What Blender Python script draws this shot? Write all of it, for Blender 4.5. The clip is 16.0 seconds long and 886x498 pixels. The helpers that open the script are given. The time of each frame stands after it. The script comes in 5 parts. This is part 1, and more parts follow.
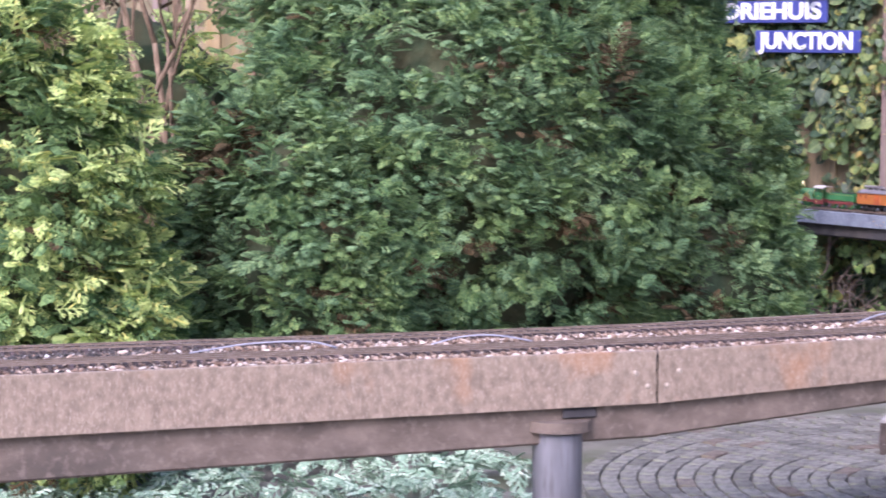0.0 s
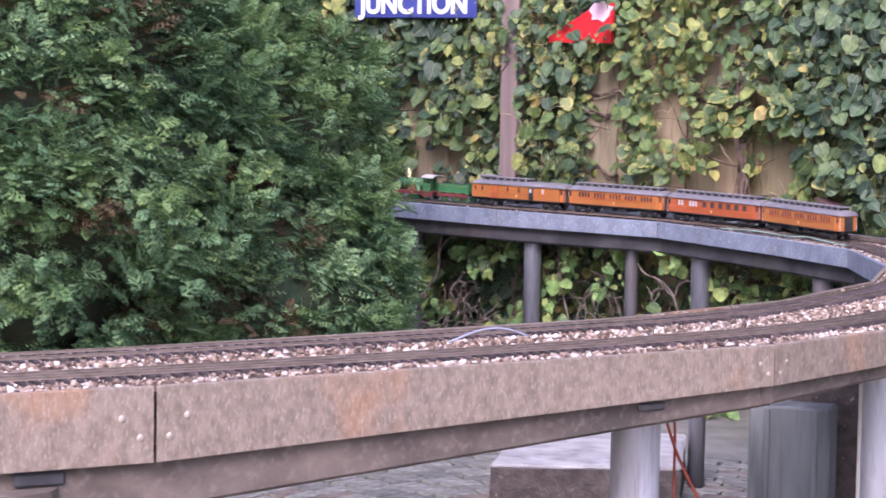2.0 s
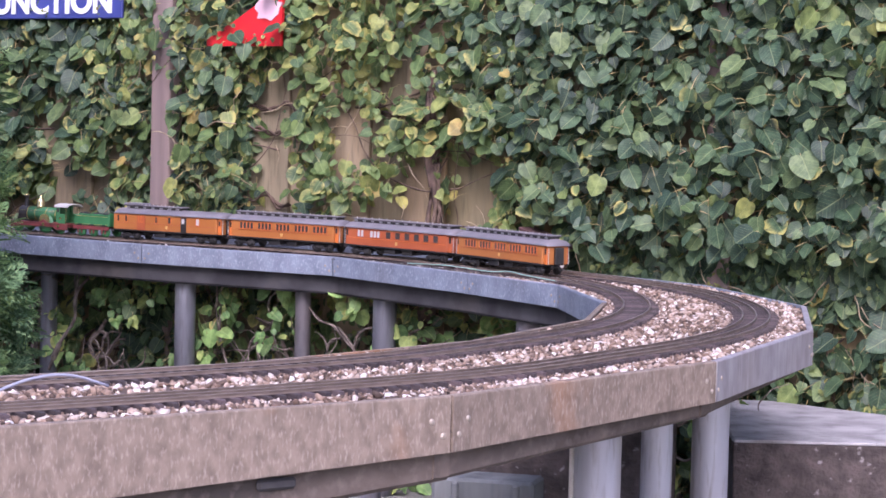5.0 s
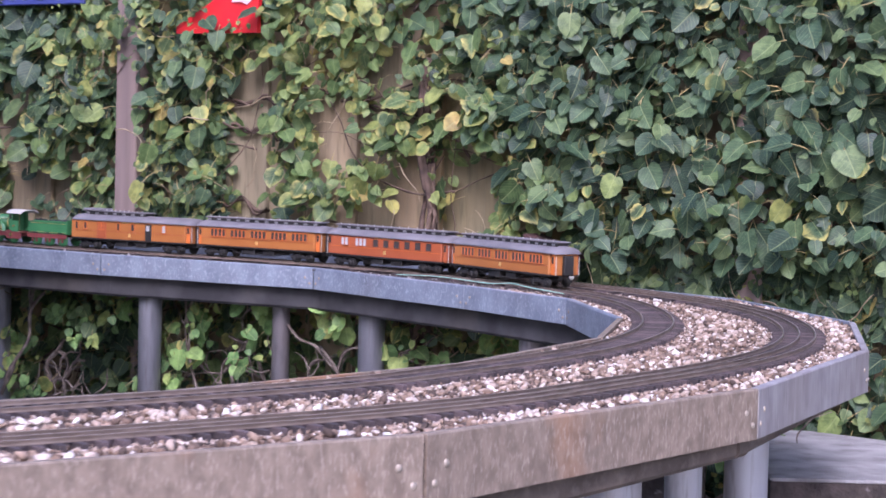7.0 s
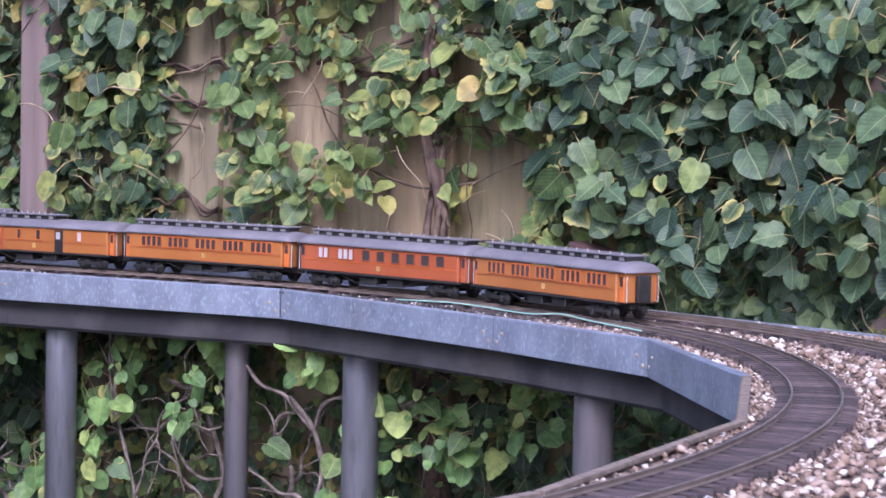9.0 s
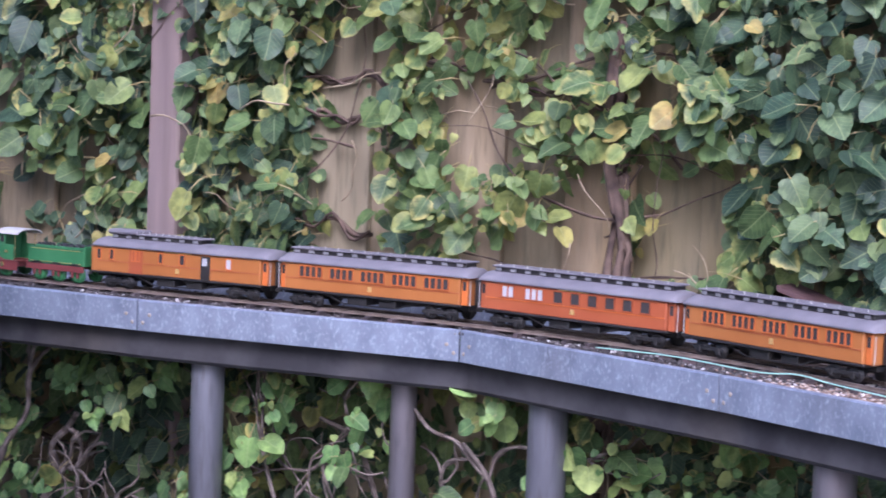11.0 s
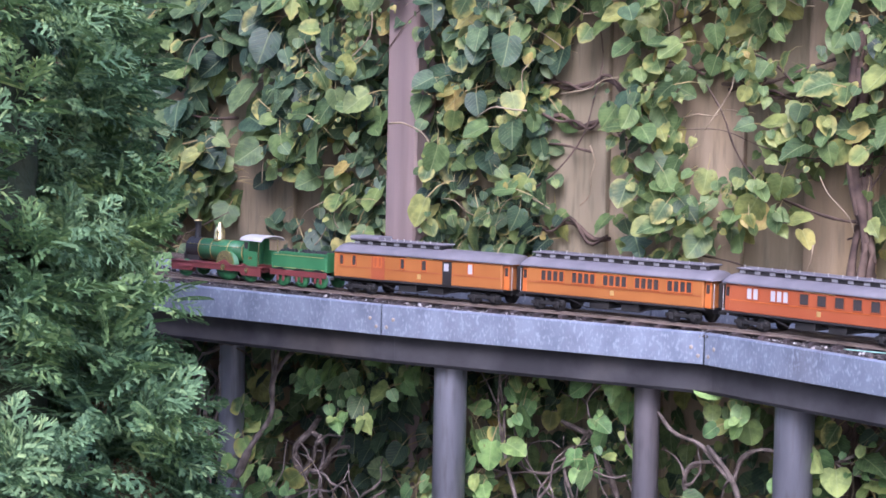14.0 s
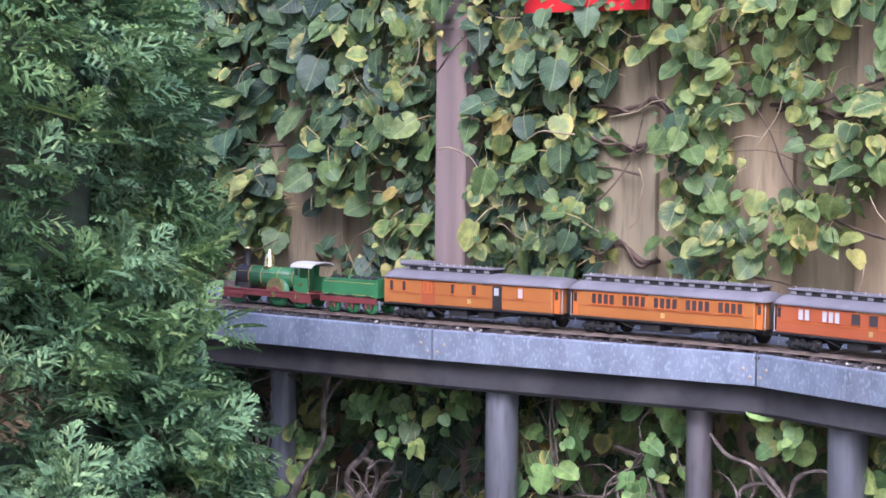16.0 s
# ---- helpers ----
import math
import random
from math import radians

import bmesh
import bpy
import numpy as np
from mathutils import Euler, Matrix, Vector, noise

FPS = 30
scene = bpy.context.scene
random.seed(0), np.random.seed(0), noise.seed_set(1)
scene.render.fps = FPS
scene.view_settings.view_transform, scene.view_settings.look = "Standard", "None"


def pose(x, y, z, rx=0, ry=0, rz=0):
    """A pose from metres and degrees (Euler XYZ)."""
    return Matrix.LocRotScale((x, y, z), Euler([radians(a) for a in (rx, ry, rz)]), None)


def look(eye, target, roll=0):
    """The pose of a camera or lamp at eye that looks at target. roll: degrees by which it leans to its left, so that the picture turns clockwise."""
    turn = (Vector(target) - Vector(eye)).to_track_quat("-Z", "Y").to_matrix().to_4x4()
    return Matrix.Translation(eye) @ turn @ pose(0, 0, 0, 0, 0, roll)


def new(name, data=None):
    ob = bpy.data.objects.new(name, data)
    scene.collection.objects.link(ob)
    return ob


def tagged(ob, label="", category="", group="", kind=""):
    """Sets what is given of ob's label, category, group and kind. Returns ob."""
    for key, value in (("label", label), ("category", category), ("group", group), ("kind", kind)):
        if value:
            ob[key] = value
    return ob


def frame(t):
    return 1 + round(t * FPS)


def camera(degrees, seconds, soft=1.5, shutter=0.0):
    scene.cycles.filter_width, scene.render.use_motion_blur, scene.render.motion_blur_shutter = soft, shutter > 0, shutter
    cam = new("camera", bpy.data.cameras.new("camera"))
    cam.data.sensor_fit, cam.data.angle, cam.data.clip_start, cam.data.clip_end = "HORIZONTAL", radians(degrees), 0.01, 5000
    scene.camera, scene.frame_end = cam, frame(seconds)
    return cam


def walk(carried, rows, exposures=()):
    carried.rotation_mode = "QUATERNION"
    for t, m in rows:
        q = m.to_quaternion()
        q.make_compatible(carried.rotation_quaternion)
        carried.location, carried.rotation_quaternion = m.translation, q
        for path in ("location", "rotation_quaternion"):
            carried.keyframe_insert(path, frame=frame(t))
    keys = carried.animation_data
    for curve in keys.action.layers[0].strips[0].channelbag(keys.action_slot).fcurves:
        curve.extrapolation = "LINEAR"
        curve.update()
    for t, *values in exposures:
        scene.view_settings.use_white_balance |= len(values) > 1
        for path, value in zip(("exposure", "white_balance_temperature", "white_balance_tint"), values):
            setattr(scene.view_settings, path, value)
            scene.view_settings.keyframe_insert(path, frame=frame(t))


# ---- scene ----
SKY, SUN = 0.17, 1.5
EXPOSURES = ((0.0, 1.13, 5800, 31), (2.0, 1.06, 5770, 32), (4.0, 0.92, 5740, 32), (8.0, 0.90, 5380, 30), (10.5, 0.96, 5230, 29), (13.0, 1.08, 5300, 30), (16.0, 1.15, 5360, 25))
cam = camera(22.73, 16.0, soft=1.65, shutter=0.25)
PATH = [
    (0, (1.380, -2.141, 1.313), (-0.860, -0.166, 1.025), 0.17),
    (0.5, (1.599, -2.221, 1.394), (-0.551, -0.154, 1.071), -0.13),
    (1, (1.271, -1.750, 1.309), (-0.800, 0.399, 0.999), 0.29),
    (1.5, (0.673, -1.139, 1.150), (-1.284, 1.120, 0.886), 0.48),
    (2, (0.473, -0.815, 1.126), (-1.425, 1.493, 0.860), 0.91),
    (2.5, (0.292, -0.544, 1.115), (-1.528, 1.827, 0.854), 1.45),
    (3, (-0.038, 0.144, 0.984), (-1.814, 2.552, 0.764), 1.05),
    (3.5, (-0.076, 0.256, 0.959), (-1.798, 2.704, 0.757), 0.66),
    (4, (-0.081, 0.249, 0.949), (-1.743, 2.740, 0.769), 0.88),
    (6.5, (-0.170, 0.284, 0.947), (-1.751, 2.828, 0.790), 1.53),
    (7, (-0.399, 0.830, 0.889), (-2.017, 3.353, 0.752), 1.34),
    (7.5, (-0.629, 1.339, 0.852), (-2.256, 3.856, 0.726), 0.96),
    (8, (-0.814, 1.733, 0.814), (-2.467, 4.233, 0.701), 0.70),
    (10.5, (-1.622, 2.012, 0.959), (-3.080, 4.625, 0.747), 1.84),
    (11, (-1.657, 2.003, 0.962), (-3.203, 4.566, 0.762), 2.03),
    (11.5, (-1.686, 1.940, 0.959), (-3.315, 4.451, 0.760), 2.08),
    (12, (-1.698, 1.942, 0.958), (-3.406, 4.400, 0.750), 2.02),
    (12.5, (-1.696, 1.941, 0.959), (-3.436, 4.377, 0.760), 1.93),
    (13, (-1.698, 1.939, 0.954), (-3.457, 4.362, 0.765), 1.71),
    (13.5, (-1.699, 1.941, 0.953), (-3.460, 4.363, 0.763), 1.42),
    (14, (-1.701, 1.943, 0.953), (-3.473, 4.356, 0.758), 1.25),
    (14.5, (-1.699, 1.935, 0.950), (-3.489, 4.334, 0.761), 1.00),
    (15, (-1.702, 1.935, 0.949), (-3.506, 4.325, 0.768), 0.77),
    (15.5, (-1.699, 1.931, 0.949), (-3.507, 4.319, 0.783), 0.67),
    (16, (-1.703, 1.935, 0.954), (-3.527, 4.312, 0.791), 0.50),
]

walk(cam, [(t, look(eye, target, roll)) for t, eye, target, roll in PATH], EXPOSURES)

# ---- light: a bright, evenly overcast sky ----
world = bpy.data.worlds.new("world")
scene.world = world
world.use_nodes = True
wn = world.node_tree
sky = wn.nodes.new("ShaderNodeTexSky")
sky.sky_type, sky.sun_disc = "NISHITA", False
sky.sun_elevation, sky.sun_rotation = radians(41), radians(153)
sky.air_density, sky.dust_density, sky.ozone_density = 1.0, 3.0, 1.0
wn.links.new(sky.outputs["Color"], wn.nodes["Background"].inputs["Color"])
wn.nodes["Background"].inputs["Strength"].default_value = SKY
sun = new("sun", bpy.data.lights.new("sun", "SUN"))
sun.data.energy, sun.data.angle, sun.data.color = SUN, radians(25), (1.0, 0.95, 0.9)
sun.matrix_world = look((2, -5, 10), (-2.5, 4.0, 1.0))


# ---- materials ----
def material(name, base, second=None, scale=8.0, rough=0.8, metal=0.0, bump=0.0, bump_scale=40.0, stain=None, stain_scale=3.0, stain_amount=0.4, stain_lo=0.5, island=None, obj=None, thin=0.0, stretch=None, streak=None, spec=0.5, streak_scale=(48.0, 48.0, 6.0)):
    m = bpy.data.materials.new(name)
    m.use_nodes = True
    nt = m.node_tree
    b = nt.nodes["Principled BSDF"]
    b.inputs["Roughness"].default_value, b.inputs["Metallic"].default_value = rough, metal
    b.inputs["Specular IOR Level"].default_value = spec
    tc = nt.nodes.new("ShaderNodeTexCoord")

    coords = tc.outputs["Object"]
    if stretch:
        mp = nt.nodes.new("ShaderNodeMapping")
        mp.inputs["Scale"].default_value = stretch
        nt.links.new(coords, mp.inputs["Vector"])
        coords = mp.outputs["Vector"]

    def mix(fac, a, c, kind="MIX"):
        x = nt.nodes.new("ShaderNodeMix")
        x.data_type, x.blend_type = "RGBA", kind
        for socket, v in ((x.inputs[0], fac), (x.inputs[6], a), (x.inputs[7], c)):
            if isinstance(v, (tuple, float, int)):
                socket.default_value = (*v, 1) if isinstance(v, tuple) else v
            else:
                nt.links.new(v, socket)
        return x.outputs[2]

    def noise_tex(s, detail=6.0, lo=0.35, hi=0.65):
        n = nt.nodes.new("ShaderNodeTexNoise")
        n.inputs["Scale"].default_value, n.inputs["Detail"].default_value = s, detail
        nt.links.new(coords, n.inputs["Vector"])
        r = nt.nodes.new("ShaderNodeMapRange")
        r.inputs[1].default_value, r.inputs[2].default_value = lo, hi
        nt.links.new(n.outputs["Fac"], r.inputs[0])
        return r.outputs[0]

    colour = base
    if second:
        colour = mix(noise_tex(scale), base, second)
    if stain:
        k = nt.nodes.new("ShaderNodeMath")
        k.operation = "MULTIPLY"
        k.inputs[1].default_value = stain_amount
        nt.links.new(noise_tex(stain_scale, 8.0, stain_lo, stain_lo + 0.25), k.inputs[0])
        colour = mix(k.outputs[0], colour, stain)
    if streak:
        wide = coords
        mp = nt.nodes.new("ShaderNodeMapping")
        mp.inputs["Scale"].default_value = streak_scale
        nt.links.new(tc.outputs["Object"], mp.inputs["Vector"])
        coords = mp.outputs["Vector"]
        k = nt.nodes.new("ShaderNodeMath")
        k.operation = "MULTIPLY"
        k.inputs[1].default_value = 0.55
        nt.links.new(noise_tex(2.0, 5.0, 0.52, 0.72), k.inputs[0])
        colour = mix(k.outputs[0], colour, streak)
        coords = wide
    for source, ramp in (("island", island), ("obj", obj)):
        if ramp:
            n = nt.nodes.new("ShaderNodeNewGeometry" if source == "island" else "ShaderNodeObjectInfo")
            cr = nt.nodes.new("ShaderNodeValToRGB")
            els = cr.color_ramp.elements
            while len(els) < len(ramp):
                els.new(0.5)
            for e, (p, c) in zip(els, ramp):
                e.position, e.color = p, (*c, 1)
            nt.links.new(n.outputs["Random Per Island" if source == "island" else "Random"], cr.inputs[0])
            if colour == base and not second and not stain:
                colour = cr.outputs[0]
            else:
                colour = mix(1.0, colour, cr.outputs[0], "MULTIPLY")
    if isinstance(colour, tuple):
        b.inputs["Base Color"].default_value = (*colour, 1)
    else:
        nt.links.new(colour, b.inputs["Base Color"])
    if bump:
        n = nt.nodes.new("ShaderNodeTexNoise")
        n.inputs["Scale"].default_value, n.inputs["Detail"].default_value = bump_scale, 8.0
        nt.links.new(coords, n.inputs["Vector"])
        bp = nt.nodes.new("ShaderNodeBump")
        bp.inputs["Strength"].default_value, bp.inputs["Distance"].default_value = bump, 0.01
        nt.links.new(n.outputs["Fac"], bp.inputs["Height"])
        nt.links.new(bp.outputs[0], b.inputs["Normal"])
    if thin:
        tr = nt.nodes.new("ShaderNodeBsdfTranslucent")
        ms = nt.nodes.new("ShaderNodeMixShader")
        ms.inputs[0].default_value = thin
        if isinstance(colour, tuple):
            tr.inputs["Color"].default_value = (*colour, 1)
        else:
            nt.links.new(colour, tr.inputs["Color"])
        nt.links.new(b.outputs[0], ms.inputs[1])
        nt.links.new(tr.outputs[0], ms.inputs[2])
        nt.links.new(ms.outputs[0], nt.nodes["Material Output"].inputs["Surface"])
    return m


def leaf_material(name, ramp, thin, spec, rim):
    """A leaf: its colour by the leaf, paler ribs and side veins, a rim that yellows on some, spots, a pale stalk."""
    m = bpy.data.materials.new(name)
    m.use_nodes = True
    nt = m.node_tree
    b = nt.nodes["Principled BSDF"]
    b.inputs["Roughness"].default_value, b.inputs["Specular IOR Level"].default_value = 0.48, spec

    def node(kind, **sockets):
        n = nt.nodes.new(kind)
        for k, v in sockets.items():
            n.inputs[int(k[1:])].default_value = v
        return n

    def math_node(op, a, c=0.0, e=None):
        n = nt.nodes.new("ShaderNodeMath")
        n.operation = op
        for k, v in enumerate((a, c, e)):
            if v is None:
                continue
            if isinstance(v, (int, float)):
                n.inputs[k].default_value = v
            else:
                nt.links.new(v, n.inputs[k])
        return n.outputs[0]

    def band(v, lo, hi):
        r = nt.nodes.new("ShaderNodeMapRange")
        r.interpolation_type = "SMOOTHSTEP"
        nt.links.new(v, r.inputs[0])
        r.inputs[1].default_value, r.inputs[2].default_value = lo, hi
        return r.outputs[0]

    def mix(fac, a, c, kind="MIX"):
        x = nt.nodes.new("ShaderNodeMix")
        x.data_type, x.blend_type = "RGBA", kind
        for socket, v in ((x.inputs[0], fac), (x.inputs[6], a), (x.inputs[7], c)):
            if isinstance(v, tuple):
                socket.default_value = (*v, 1)
            elif isinstance(v, float):
                socket.default_value = v
            else:
                nt.links.new(v, socket)
        return x.outputs[2]

    attr = nt.nodes.new("ShaderNodeAttribute")
    attr.attribute_name = "blade"
    sep = nt.nodes.new("ShaderNodeSeparateXYZ")
    nt.links.new(attr.outputs["Vector"], sep.inputs[0])
    across, along, edge = sep.outputs
    wide = math_node("ABSOLUTE", across)
    island = nt.nodes.new("ShaderNodeNewGeometry").outputs["Random Per Island"]
    cr = nt.nodes.new("ShaderNodeValToRGB")
    els = cr.color_ramp.elements
    while len(els) < len(ramp):
        els.new(0.5)
    for e, (p, c) in zip(els, ramp):
        e.position, e.color = p, (*c, 1)
    nt.links.new(island, cr.inputs[0])
    colour = cr.outputs[0]
    coords = nt.nodes.new("ShaderNodeTexCoord").outputs["Object"]
    blotch = node("ShaderNodeTexNoise", i2=55.0, i3=4.0)
    nt.links.new(coords, blotch.inputs[0])
    tint = mix(band(blotch.outputs[0], 0.35, 0.66), (0.66, 0.70, 0.66), (1.22, 1.18, 1.08))
    colour = mix(1.0, colour, tint, "MULTIPLY")
    turned = band(math_node("FRACT", math_node("MULTIPLY", island, 37.0)), 1.0 - rim, 1.0)
    rimmed = math_node("MULTIPLY", math_node("MULTIPLY", band(edge, 0.25, 1.0), turned), band(blotch.outputs[0], 0.3, 0.6))
    colour = mix(rimmed, colour, (0.50, 0.44, 0.13))
    vein = math_node("FRACT", math_node("MULTIPLY", math_node("SUBTRACT", along, math_node("MULTIPLY", wide, 0.75)), 6.5))
    vein = math_node("MULTIPLY", band(vein, 0.84, 0.97), 0.32)
    rib = math_node("SUBTRACT", 1.0, band(wide, 0.008, 0.036))
    lines = math_node("MAXIMUM", vein, math_node("MULTIPLY", rib, 0.55))
    colour = mix(lines, colour, mix(0.5, colour, (0.48, 0.55, 0.24)))
    spots = node("ShaderNodeTexNoise", i2=210.0, i3=2.0)
    nt.links.new(coords, spots.inputs[0])
    colour = mix(math_node("MULTIPLY", band(spots.outputs[0], 0.67, 0.74), 0.6), colour, (0.14, 0.085, 0.035))
    stalk = math_node("LESS_THAN", edge, -0.05)
    colour = mix(stalk, colour, (0.36, 0.29, 0.13))
    nt.links.new(colour, b.inputs["Base Color"])
    bp = node("ShaderNodeBump", i0=0.5, i1=0.002)
    nt.links.new(math_node("SUBTRACT", math_node("MULTIPLY", blotch.outputs[0], 0.6), lines), bp.inputs["Height"])
    nt.links.new(bp.outputs[0], b.inputs["Normal"])
    tr = nt.nodes.new("ShaderNodeBsdfTranslucent")
    ms = nt.nodes.new("ShaderNodeMixShader")
    ms.inputs[0].default_value = thin
    nt.links.new(colour, tr.inputs["Color"])
    nt.links.new(b.outputs[0], ms.inputs[1])
    nt.links.new(tr.outputs[0], ms.inputs[2])
    nt.links.new(ms.outputs[0], nt.nodes["Material Output"].inputs["Surface"])
    return m


LEAF = [(0.0, (0.05, 0.087, 0.038)), (0.25, (0.087, 0.145, 0.055)), (0.55, (0.134, 0.209, 0.075)), (0.82, (0.217, 0.283, 0.095)), (0.95, (0.334, 0.342, 0.108)), (1.0, (0.401, 0.292, 0.1))]
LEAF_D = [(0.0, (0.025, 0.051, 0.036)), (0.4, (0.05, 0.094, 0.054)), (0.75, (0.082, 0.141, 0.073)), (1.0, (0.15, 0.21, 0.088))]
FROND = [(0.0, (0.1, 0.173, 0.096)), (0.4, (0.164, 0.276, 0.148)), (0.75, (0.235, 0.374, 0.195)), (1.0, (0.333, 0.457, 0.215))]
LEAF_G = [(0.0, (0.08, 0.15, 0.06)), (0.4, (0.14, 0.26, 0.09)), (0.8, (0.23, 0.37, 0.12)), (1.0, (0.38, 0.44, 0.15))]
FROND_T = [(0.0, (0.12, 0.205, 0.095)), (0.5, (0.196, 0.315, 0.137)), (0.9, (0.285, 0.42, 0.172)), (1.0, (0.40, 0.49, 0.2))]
FROND_Y = [(0.0, (0.244, 0.354, 0.122)), (0.5, (0.488, 0.61, 0.22)), (0.9, (0.683, 0.769, 0.317)), (1.0, (0.83, 0.769, 0.244))]
